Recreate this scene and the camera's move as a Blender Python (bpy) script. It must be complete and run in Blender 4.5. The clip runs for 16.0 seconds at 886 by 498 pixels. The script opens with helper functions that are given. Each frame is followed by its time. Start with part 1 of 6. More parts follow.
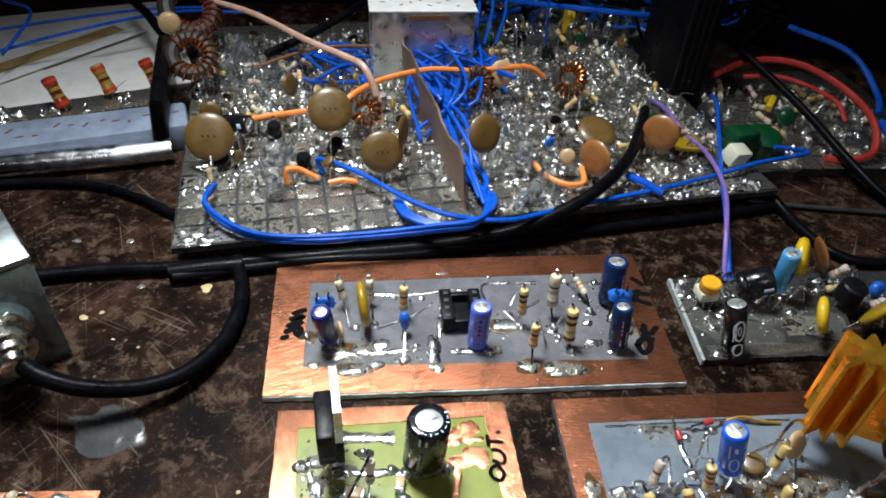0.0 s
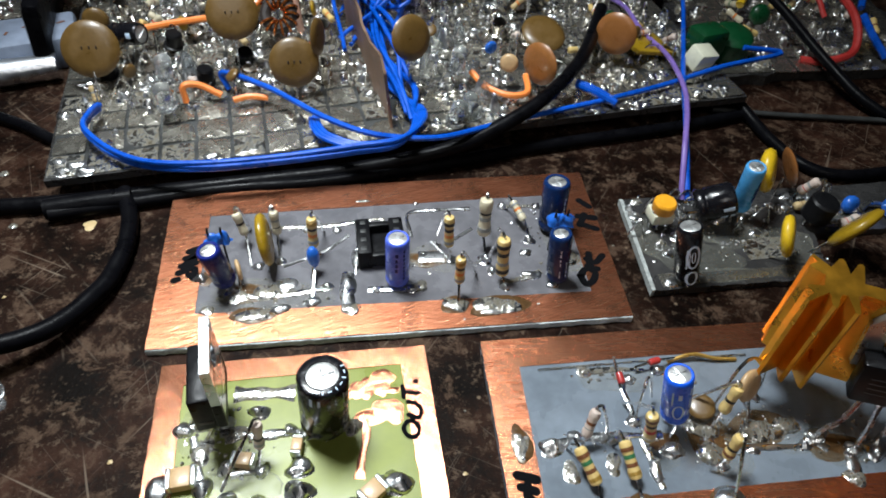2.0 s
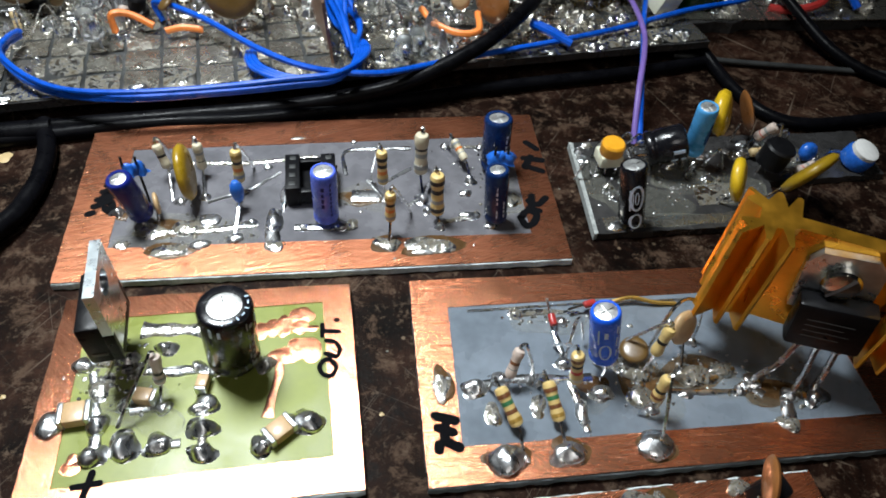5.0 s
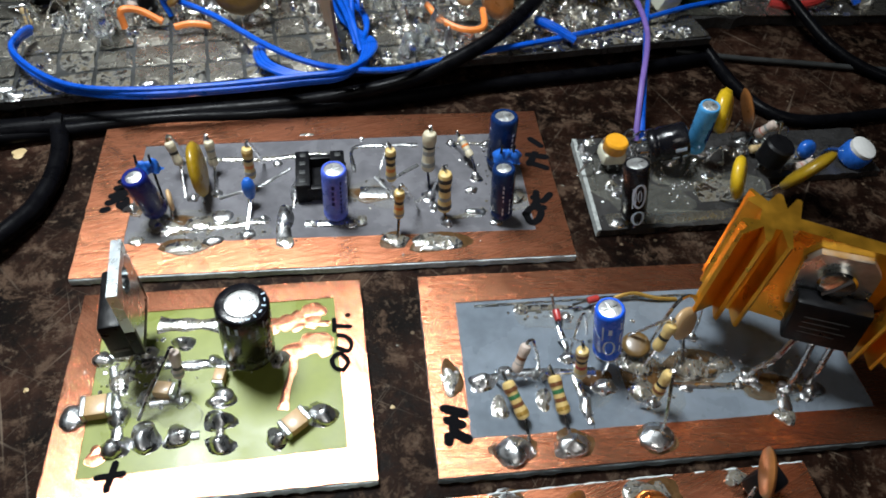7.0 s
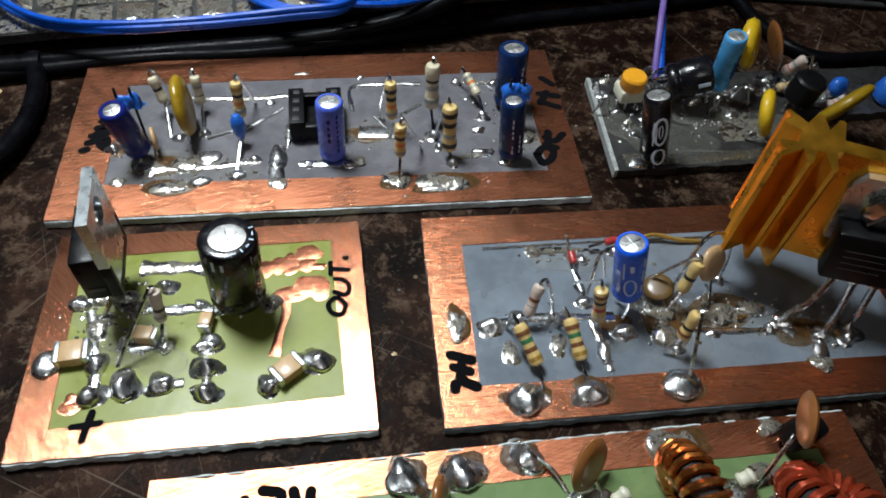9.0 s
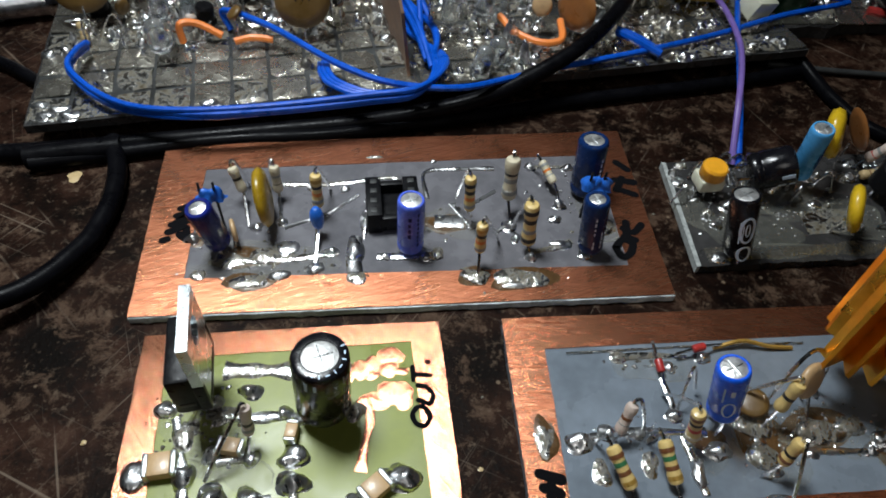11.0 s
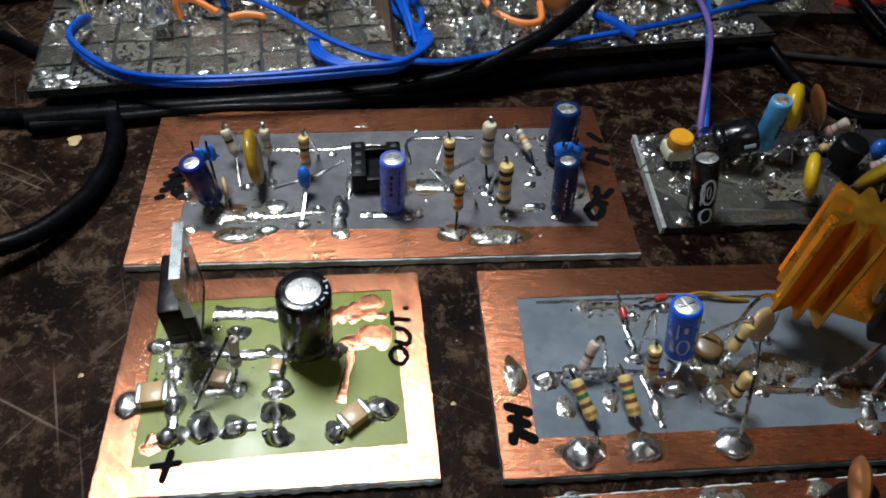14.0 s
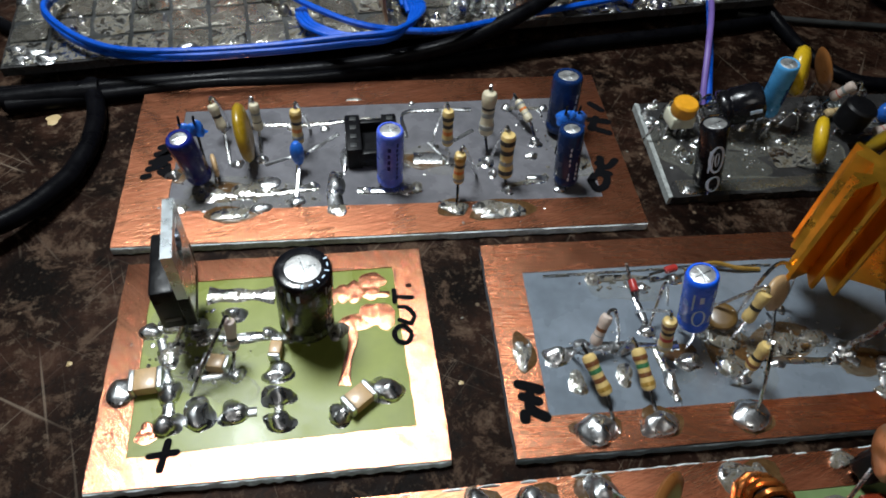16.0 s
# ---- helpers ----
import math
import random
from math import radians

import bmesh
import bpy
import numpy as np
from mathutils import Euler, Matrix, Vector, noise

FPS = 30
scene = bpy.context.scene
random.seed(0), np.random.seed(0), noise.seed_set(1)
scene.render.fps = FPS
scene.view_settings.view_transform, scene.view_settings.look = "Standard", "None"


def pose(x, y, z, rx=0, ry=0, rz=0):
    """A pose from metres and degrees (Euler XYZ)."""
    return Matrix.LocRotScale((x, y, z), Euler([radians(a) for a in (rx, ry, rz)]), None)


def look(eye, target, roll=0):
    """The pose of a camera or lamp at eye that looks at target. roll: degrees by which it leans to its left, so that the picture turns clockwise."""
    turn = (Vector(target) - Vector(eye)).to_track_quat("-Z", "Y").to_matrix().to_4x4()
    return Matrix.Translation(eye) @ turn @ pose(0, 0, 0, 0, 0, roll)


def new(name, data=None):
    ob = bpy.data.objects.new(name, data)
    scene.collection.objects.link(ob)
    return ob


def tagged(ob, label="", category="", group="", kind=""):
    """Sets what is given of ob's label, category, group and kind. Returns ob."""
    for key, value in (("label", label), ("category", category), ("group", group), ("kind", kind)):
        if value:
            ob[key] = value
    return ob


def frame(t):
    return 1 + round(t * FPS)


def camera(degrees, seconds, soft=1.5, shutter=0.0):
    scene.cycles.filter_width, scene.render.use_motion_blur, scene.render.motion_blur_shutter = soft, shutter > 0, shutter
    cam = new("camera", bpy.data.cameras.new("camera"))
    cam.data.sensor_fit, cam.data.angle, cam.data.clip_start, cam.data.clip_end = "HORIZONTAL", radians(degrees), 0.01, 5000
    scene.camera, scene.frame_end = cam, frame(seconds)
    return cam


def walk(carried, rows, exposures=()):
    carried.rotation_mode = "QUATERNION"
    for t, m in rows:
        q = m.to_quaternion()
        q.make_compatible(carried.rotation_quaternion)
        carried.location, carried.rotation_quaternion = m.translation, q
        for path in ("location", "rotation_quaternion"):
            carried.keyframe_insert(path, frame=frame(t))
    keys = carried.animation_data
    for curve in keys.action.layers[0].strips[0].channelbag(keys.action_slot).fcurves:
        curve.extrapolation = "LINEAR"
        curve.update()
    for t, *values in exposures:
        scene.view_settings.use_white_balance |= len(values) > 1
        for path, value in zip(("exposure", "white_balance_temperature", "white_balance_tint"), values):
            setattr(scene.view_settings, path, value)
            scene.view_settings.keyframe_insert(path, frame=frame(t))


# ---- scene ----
cam = camera(67.31, 16.0, soft=1.8)
PATH = [
    (0, pose(0.02265, -0.08237, 0.10701, 50.181, -2.882, -4.807)),
    (0.5, pose(0.02772, -0.08090, 0.10546, 50.188, -3.077, -5.591)),
    (1, pose(0.03537, -0.07398, 0.09915, 46.423, -3.831, -7.272)),
    (1.5, pose(0.03693, -0.07016, 0.09580, 43.612, -2.945, -6.983)),
    (2, pose(0.03738, -0.06967, 0.09559, 43.757, -2.609, -6.946)),
    (2.5, pose(0.03597, -0.06977, 0.09474, 43.864, -2.880, -6.725)),
    (3, pose(0.03470, -0.06956, 0.09117, 42.358, -3.210, -6.437)),
    (3.5, pose(0.03586, -0.07013, 0.09137, 42.979, -2.731, -6.476)),
    (4, pose(0.04303, -0.07195, 0.08945, 44.293, -3.095, -6.086)),
    (4.5, pose(0.04846, -0.07181, 0.08672, 42.547, -3.378, -6.757)),
    (6.8, pose(0.04465, -0.07139, 0.09168, 40.573, -4.647, -6.674)),
    (7, pose(0.04594, -0.07181, 0.09065, 40.323, -4.095, -6.900)),
    (7.5, pose(0.04721, -0.07436, 0.08949, 40.137, -3.539, -6.822)),
    (8, pose(0.04814, -0.07515, 0.08748, 40.067, -3.029, -6.667)),
    (8.2, pose(0.04756, -0.07414, 0.08554, 39.187, -3.271, -6.782)),
    (10.3, pose(0.04587, -0.06663, 0.07794, 38.619, -3.625, -6.853)),
    (10.5, pose(0.04281, -0.06099, 0.08003, 38.888, -2.585, -5.669)),
    (11, pose(0.03888, -0.06011, 0.08620, 40.298, -2.487, -4.717)),
    (11.5, pose(0.03923, -0.06349, 0.08740, 40.433, -1.546, -3.892)),
    (12, pose(0.03768, -0.06262, 0.09021, 41.559, -2.153, -4.455)),
    (12.5, pose(0.03861, -0.06349, 0.09018, 41.390, -2.359, -4.697)),
    (13, pose(0.03852, -0.06319, 0.08935, 41.341, -2.439, -4.870)),
    (13.5, pose(0.03823, -0.06352, 0.08785, 41.163, -2.669, -4.941)),
    (14, pose(0.04051, -0.07096, 0.08575, 41.004, -3.222, -4.643)),
    (14.5, pose(0.03760, -0.07451, 0.08333, 40.546, -2.918, -5.475)),
    (15, pose(0.03802, -0.07322, 0.08396, 40.643, -3.110, -5.843)),
    (15.5, pose(0.03843, -0.07252, 0.08403, 40.741, -2.865, -5.783)),
    (16, pose(0.03852, -0.06917, 0.08163, 39.701, -3.221, -6.371)),
]
EXPOSURES = [(0, 0.10), (1.0, 0.06), (2.0, 0.02), (3.5, -0.03), (4.5, 0.03), (8, -0.18), (10.3, -0.56), (11, -0.60), (12.5, -0.68), (13.5, -0.65), (14.5, -0.55), (16, -0.46)]
walk(cam, PATH, EXPOSURES)

# ---- world and light ----
world = bpy.data.worlds.new("room_light")
scene.world = world
world.use_nodes = True
wn = world.node_tree.nodes["Background"]
wn.inputs[0].default_value = (0.80, 0.90, 1.0, 1)
wn.inputs[1].default_value = 0.006
lamp = bpy.data.lights.new("bench_lamp", "AREA")
lamp.shape, lamp.size, lamp.energy, lamp.color = "DISK", 0.08, 0.39, (0.90, 0.97, 1.0)
lamp_ob = new("bench_lamp", lamp)
lamp.spread = radians(90)
lamp_ob.matrix_world = look((-0.012, 0.062, 0.26), (0.030, 0.004, 0.0))
# Unseen fill light behind the camera, added to brighten the sides facing it.
fill = bpy.data.lights.new("front_fill", "AREA")
fill.shape, fill.size, fill.energy, fill.color = "DISK", 0.30, 0.72, (1.0, 0.97, 0.93)
fill_ob = new("front_fill", fill)
fill_ob.matrix_world = look((0.02, -0.55, 0.62), (0.04, 0.0, 0.0))


# ---- materials ----
def nodes_of(name):
    m = bpy.data.materials.new(name)
    m.use_nodes = True
    t = m.node_tree
    return m, t.nodes, t.links, t.nodes["Principled BSDF"]


def coords(n, l, scale=(1, 1, 1), rot=(0, 0, 0)):
    tc, turn, mp = n.new("ShaderNodeTexCoord"), n.new("ShaderNodeMapping"), n.new("ShaderNodeMapping")
    l.new(tc.outputs["Object"], turn.inputs[0])
    l.new(turn.outputs[0], mp.inputs[0])
    turn.inputs["Rotation"].default_value, mp.inputs["Scale"].default_value = rot, scale
    return mp.outputs[0]


def noise_tex(n, l, vec, scale, detail=4.0, rough=0.55, dist=0.0):
    x = n.new("ShaderNodeTexNoise")
    l.new(vec, x.inputs["Vector"])
    x.inputs["Scale"].default_value, x.inputs["Detail"].default_value = scale, detail
    x.inputs["Roughness"].default_value, x.inputs["Distortion"].default_value = rough, dist
    return x.outputs[0]


def ramp(n, l, fac, stops):
    r = n.new("ShaderNodeValToRGB")
    l.new(fac, r.inputs[0])
    e = r.color_ramp.elements
    while len(e) < len(stops):
        e.new(0.5)
    for k, (p, c) in zip(e, stops):
        k.position, k.color = p, (*c, 1) if len(c) == 3 else c
    return r.outputs[0]


def mix(n, l, fac, a, b, mode="MIX"):
    x = n.new("ShaderNodeMix")
    x.data_type, x.blend_type = "RGBA", mode
    for s, v in ((0, fac), (6, a), (7, b)):
        if hasattr(v, "links"):
            l.new(v, x.inputs[s])
        else:
            x.inputs[s].default_value = v if s == 0 else (*v, 1)
    return x.outputs[2]


def grey(v):
    return (v, v, v)


def plain(name, col, rough=0.5, metal=0.0, vary=0.25, scale=350, bump=0.15, coat=0.0, rvar=0.15, spec=0.5, trans=0.0):
    """A surface with fine grain and larger stains."""
    m, n, l, b = nodes_of(name)
    v = coords(n, l)
    fine, big = noise_tex(n, l, v, scale * 4, 5), noise_tex(n, l, v, scale, 4)
    dark = tuple(c * (1 - vary) for c in col)
    light = tuple(min(1, c * (1 + vary * 0.6)) for c in col)
    c1 = ramp(n, l, big, [(0.3, dark), (0.7, light)])
    c2 = mix(n, l, 0.35, c1, ramp(n, l, fine, [(0.3, dark), (0.7, light)]))
    l.new(c2, b.inputs["Base Color"])
    l.new(ramp(n, l, big, [(0.3, grey(max(0.03, rough - rvar))), (0.7, grey(min(1, rough + rvar)))]), b.inputs["Roughness"])
    b.inputs["Metallic"].default_value, b.inputs["Coat Weight"].default_value = metal, coat
    b.inputs["Specular IOR Level"].default_value = spec
    b.inputs["Coat Roughness"].default_value = 0.12
    if trans:
        b.inputs["Transmission Weight"].default_value = trans
    if bump:
        bp = n.new("ShaderNodeBump")
        bp.inputs["Strength"].default_value, bp.inputs["Distance"].default_value = bump, 0.0002
        l.new(fine, bp.inputs["Height"])
        l.new(bp.outputs[0], b.inputs["Normal"])
    return m


def copper_mat(name, turn, col=(0.72, 0.28, 0.15), rough=(0.40, 0.18)):
    """Sanded copper foil: coarse and fine scratches over patches of tarnish."""
    m, n, l, b = nodes_of(name)
    s1 = noise_tex(n, l, coords(n, l, (110, 3000, 1), (0, 0, turn)), 1.0, 7, 0.78)
    s2 = noise_tex(n, l, coords(n, l, (150, 3400, 1), (0, 0, turn + 0.5)), 1.0, 6, 0.75)
    s3 = noise_tex(n, l, coords(n, l, (90, 1600, 1), (0, 0, turn + 0.22)), 1.0, 3, 0.6, 0.3)
    big = noise_tex(n, l, coords(n, l), 110, 4, 0.6, 0.6)
    dk = tuple(c * f for c, f in zip(col, (0.46, 0.32, 0.27)))
    lt = tuple(min(0.95, c * f) for c, f in zip(col, (1.15, 1.35, 1.45)))
    c = ramp(n, l, big, [(0.30, dk), (0.60, col)])
    c = mix(n, l, 0.60, c, ramp(n, l, s1, [(0.42, dk), (0.51, col), (0.60, lt)]))
    c = mix(n, l, 0.25, c, ramp(n, l, s2, [(0.43, dk), (0.52, col), (0.61, lt)]))
    c = mix(n, l, ramp(n, l, s3, [(0.60, grey(0)), (0.70, grey(0.55))]), c, lt)
    c = mix(n, l, ramp(n, l, s3, [(0.28, grey(0.6)), (0.37, grey(0))]), c, dk)
    l.new(c, b.inputs["Base Color"])
    sc = mix(n, l, 0.4, mix(n, l, 0.5, s1, s2), s3)
    l.new(ramp(n, l, mix(n, l, 0.5, big, s1), [(0.3, grey(rough[0])), (0.7, grey(rough[1]))]), b.inputs["Roughness"])
    b.inputs["Metallic"].default_value = 0.96
    bp = n.new("ShaderNodeBump")
    bp.inputs["Strength"].default_value, bp.inputs["Distance"].default_value = 1.0, 0.00012
    l.new(sc, bp.inputs["Height"])
    l.new(bp.outputs[0], b.inputs["Normal"])
    return m


def bench_mat():
    """Dark brown worn bench top: mottled, scratched and spotted."""
    m, n, l, b = nodes_of("worn_bench_top")
    v = coords(n, l)
    big = noise_tex(n, l, v, 60, 6, 0.65, 0.4)
    mid = noise_tex(n, l, v, 210, 8, 0.74, 0.35)
    fine = noise_tex(n, l, v, 1300, 4, 0.6)
    worn = noise_tex(n, l, v, 520, 6, 0.7, 0.2)
    c = ramp(n, l, big, [(0.36, (0.0022, 0.0011, 0.0008)), (0.54, (0.014, 0.0062, 0.0040)), (0.74, (0.046, 0.0215, 0.0140))])
    c = mix(n, l, ramp(n, l, mid, [(0.52, grey(0)), (0.62, grey(0.85))]), c, (0.072, 0.045, 0.030))
    c = mix(n, l, ramp(n, l, worn, [(0.57, grey(0)), (0.66, grey(0.7))]), c, (0.098, 0.068, 0.047))
    c = mix(n, l, ramp(n, l, fine, [(0.60, grey(0)), (0.74, grey(0.5))]), c, (0.11, 0.08, 0.058))
    c = mix(n, l, ramp(n, l, mid, [(0.36, grey(0.85)), (0.47, grey(0))]), c, (0.0030, 0.0016, 0.0012))
    gate = noise_tex(n, l, v, 60, 2)
    for rot, sx, sy, deep in ((0.5, 26, 2100, 0.50), (-0.9, 34, 1600, 0.40), (1.25, 22, 2100, 0.45), (2.2, 40, 2600, 0.40), (0.85, 18, 1500, 0.50)):
        s = noise_tex(n, l, coords(n, l, (sx, sy, 1), (0, 0, rot)), 1.0, 1.5, 0.4, 0.35)
        f = ramp(n, l, s, [(0.68, grey(0)), (0.74, grey(deep))])
        f = mix(n, l, 1.0, f, ramp(n, l, gate, [(0.46, grey(0.0)), (0.62, grey(1.0))]), "MULTIPLY")
        c = mix(n, l, f, c, (0.20, 0.155, 0.117))
    vo = n.new("ShaderNodeTexVoronoi")
    l.new(v, vo.inputs["Vector"])
    vo.inputs["Scale"].default_value = 210
    c = mix(n, l, ramp(n, l, vo.outputs["Distance"], [(0.05, grey(0.5)), (0.09, grey(0))]), c, (0.22, 0.16, 0.11))
    l.new(c, b.inputs["Base Color"])
    l.new(ramp(n, l, mid, [(0.35, grey(0.42)), (0.7, grey(0.70))]), b.inputs["Roughness"])
    b.inputs["Specular IOR Level"].default_value = 0.04
    bp = n.new("ShaderNodeBump")
    bp.inputs["Strength"].default_value, bp.inputs["Distance"].default_value = 0.5, 0.0003
    l.new(mix(n, l, 0.5, mid, fine), bp.inputs["Height"])
    l.new(bp.outputs[0], b.inputs["Normal"])
    return m


def solder_mat(name, col, r0, r1, bump, metal=1.0):
    """Tin solder with flux-dulled patches."""
    m, n, l, b = nodes_of(name)
    v = coords(n, l)
    big, mid = noise_tex(n, l, v, 380, 4, 0.6, 0.5), noise_tex(n, l, v, 1500, 4)
    l.new(ramp(n, l, big, [(0.34, tuple(c * 0.38 for c in col)), (0.58, col)]), b.inputs["Base Color"])
    l.new(ramp(n, l, big, [(0.35, grey(r1)), (0.6, grey(r0))]), b.inputs["Roughness"])
    b.inputs["Metallic"].default_value = metal
    bp = n.new("ShaderNodeBump")
    bp.inputs["Strength"].default_value, bp.inputs["Distance"].default_value = bump, 0.0003
    l.new(mix(n, l, 0.3, big, mid), bp.inputs["Height"])
    l.new(bp.outputs[0], b.inputs["Normal"])
    return m


def fluxed_mat():
    """Solder drowned in glassy, partly burnt flux: metal and dark resin in patches."""
    m, n, l, b = nodes_of("fluxed_solder")
    v = coords(n, l)
    big, mid = noise_tex(n, l, v, 520, 5, 0.65, 0.6), noise_tex(n, l, v, 1900, 5, 0.6, 0.3)
    patch = mix(n, l, 0.35, big, mid)
    c = ramp(n, l, patch, [(0.38, (0.060, 0.046, 0.028)), (0.47, (0.20, 0.185, 0.15)), (0.53, (0.66, 0.66, 0.64))])
    l.new(mix(n, l, ramp(n, l, mid, [(0.58, grey(0)), (0.70, grey(0.5))]), c, (0.30, 0.20, 0.075)), b.inputs["Base Color"])
    l.new(ramp(n, l, patch, [(0.44, grey(0.0)), (0.53, grey(1.0))]), b.inputs["Metallic"])
    l.new(ramp(n, l, mid, [(0.35, grey(0.06)), (0.7, grey(0.30))]), b.inputs["Roughness"])
    bp = n.new("ShaderNodeBump")
    bp.inputs["Strength"].default_value, bp.inputs["Distance"].default_value = 0.8, 0.00025
    l.new(patch, bp.inputs["Height"])
    l.new(bp.outputs[0], b.inputs["Normal"])
    return m


BENCH = bench_mat()
COPPER = copper_mat("sanded_copper", -0.30)
# Board B's copper: colour set darker to hold down the lamp's glare on it.
COPPER_B = copper_mat("sanded_copper_b", 0.75, (0.66, 0.27, 0.155), (0.26, 0.12))
# Board C's copper: slightly lighter and smoother than the default.
COPPER_C = copper_mat("sanded_copper_c", 0.05, (0.78, 0.31, 0.17), (0.36, 0.16))
COPPER_DK = copper_mat("tarnished_copper", -0.2, (0.62, 0.30, 0.20))
SOLDER = solder_mat("bright_solder", (0.84, 0.85, 0.86), 0.20, 0.40, 0.45)
SOLDER_DULL = fluxed_mat()
TINNED = solder_mat("tinned_copper_pad", (0.56, 0.53, 0.46), 0.18, 0.42, 1.6, 0.92)
WIRE = plain("tinned_wire", (0.80, 0.80, 0.80), 0.22, 1.0, 0.15, 600, 0.1)
FLUX = plain("flux_residue", (0.085, 0.045, 0.018), 0.16, 0.0, 0.5, 500, 0.6, coat=0.1, spec=0.4)
LAM_GREY = plain("grey_laminate", (0.128, 0.126, 0.138), 0.24, 0.0, 0.30, 120, 0.12, spec=0.3)
LAM_BLUE = plain("bluegrey_laminate", (0.158, 0.186, 0.220), 0.26, 0.0, 0.28, 100, 0.10, spec=0.3)
LAM_GREEN = plain("yellowgreen_laminate", (0.215, 0.245, 0.052), 0.34, 0.0, 0.16, 110, 0.08, spec=0.3)
LAM_GREEN2 = plain("green_laminate", (0.16, 0.24, 0.10), 0.30, 0.0, 0.22, 110, 0.08, spec=0.3)
LAM_DARK = plain("stained_laminate", (0.036, 0.035, 0.035), 0.28, 0.0, 0.45, 160, 0.3)
EDGE_MID = plain("grey_laminate_edge", (0.34, 0.36, 0.35), 0.75, 0.0, 0.5, 500, 0.8)
EDGE_DK = plain("stained_laminate_edge", (0.11, 0.125, 0.13), 0.7, 0.0, 0.5, 500, 0.8)
EDGE = plain("cut_laminate_edge", (0.72, 0.78, 0.80), 0.75, 0.0, 0.45, 500, 0.8)
INK = plain("black_marker_ink", (0.004, 0.004, 0.005), 0.85, 0.0, 0.3, 500, 0.1, spec=0.05)
BLK = plain("black_plastic", (0.006, 0.006, 0.007), 0.38, 0.0, 0.3, 400, 0.2, spec=0.15)
BLK_GLOSS = plain("black_sleeve", (0.006, 0.006, 0.008), 0.20, 0.0, 0.3, 400, 0.1, spec=0.45)
RUBBER = plain("black_rubber_sheath", (0.003, 0.003, 0.004), 0.36, 0.0, 0.4, 260, 0.3, spec=0.07)
NAVY = plain("navy_sleeve", (0.006, 0.014, 0.14), 0.22, 0.0, 0.25, 400, 0.08, coat=0.05, spec=0.3)
DKBLUE = plain("dark_blue_sleeve", (0.005, 0.022, 0.090), 0.22, 0.0, 0.3, 400, 0.08, coat=0.05, spec=0.3)
VIOLET = plain("violet_sleeve", (0.085, 0.15, 0.74), 0.28, 0.0, 0.2, 400, 0.08, coat=0.12, spec=0.4)
BLUE = plain("royal_blue_sleeve", (0.010, 0.115, 0.80), 0.26, 0.0, 0.2, 400, 0.08, coat=0.12, spec=0.4)
SKY = plain("light_blue_sleeve", (0.08, 0.36, 0.72), 0.32, 0.0, 0.2, 400, 0.08, coat=0.1, spec=0.4)
BLUE_EP = plain("blue_epoxy", (0.02, 0.13, 0.55), 0.30, 0.0, 0.25, 400, 0.2, coat=0.12, spec=0.4)
ALU = plain("aluminium_can_top", (0.56, 0.56, 0.55), 0.40, 0.80, 0.3, 700, 0.4)
PRINT = plain("white_print", (0.58, 0.72, 0.90), 0.6, 0.0, 0.15, 600, 0.0, spec=0.15)
PRINT_DK = plain("dark_print", (0.010, 0.018, 0.14), 0.6, 0.0, 0.15, 600, 0.0, spec=0.1)
BEIGE = plain("beige_resistor_coat", (0.50, 0.37, 0.19), 0.42, 0.0, 0.15, 500, 0.1, coat=0.15)
YELLOWISH = plain("yellow_resistor_coat", (0.62, 0.45, 0.17), 0.40, 0.0, 0.15, 500, 0.1, coat=0.15)
PALE = plain("pale_resistor_coat", (0.56, 0.50, 0.36), 0.42, 0.0, 0.15, 500, 0.1, coat=0.15)
PINKISH = plain("pinkish_resistor_coat", (0.56, 0.46, 0.40), 0.42, 0.0, 0.15, 500, 0.1, coat=0.15)
B_BLACK = plain("black_band", (0.014, 0.012, 0.010), 0.45, 0.0, 0.2, 500, 0)
B_BROWN = plain("brown_band", (0.16, 0.060, 0.022), 0.45, 0.0, 0.2, 500, 0)
B_RED = plain("red_band", (0.50, 0.035, 0.018), 0.45, 0.0, 0.2, 500, 0)
B_ORANGE = plain("orange_band", (0.62, 0.18, 0.025), 0.45, 0.0, 0.2, 500, 0)
B_GREEN = plain("green_band", (0.035, 0.15, 0.06), 0.45, 0.0, 0.2, 500, 0)
B_GOLD = plain("gold_band", (0.45, 0.27, 0.06), 0.35, 0.4, 0.2, 500, 0)
B_GREY = plain("grey_band", (0.24, 0.25, 0.24), 0.45, 0.0, 0.2, 500, 0)
TAN = plain("tan_ceramic", (0.122, 0.068, 0.017), 0.42, 0.0, 0.22, 260, 0.15, coat=0.2)
TAN_LT = plain("light_tan_ceramic", (0.50, 0.33, 0.17), 0.42, 0.0, 0.2, 300, 0.15, coat=0.2)
BROWN_CER = plain("brown_ceramic", (0.27, 0.105, 0.028), 0.40, 0.0, 0.2, 300, 0.15, coat=0.25)
YEL = plain("yellow_epoxy", (0.62, 0.40, 0.015), 0.32, 0.0, 0.25, 300, 0.15, coat=0.12, spec=0.4)
MUSTARD = plain("mustard_epoxy", (0.30, 0.185, 0.010), 0.34, 0.0, 0.25, 300, 0.15, coat=0.12, spec=0.4)
ORANGE = plain("orange_plastic", (0.80, 0.36, 0.02), 0.40, 0.0, 0.15, 400, 0.1)
ORANGE_W = plain("orange_insulation", (0.86, 0.24, 0.045), 0.40, 0.0, 0.15, 400, 0.1)
BLUE_W = plain("blue_insulation", (0.002, 0.080, 0.50), 0.34, 0.0, 0.35, 200, 0.1, coat=0.03, spec=0.35)
PURPLE_W = plain("purple_insulation", (0.19, 0.12, 0.40), 0.40, 0.0, 0.2, 250, 0.1, coat=0.05)
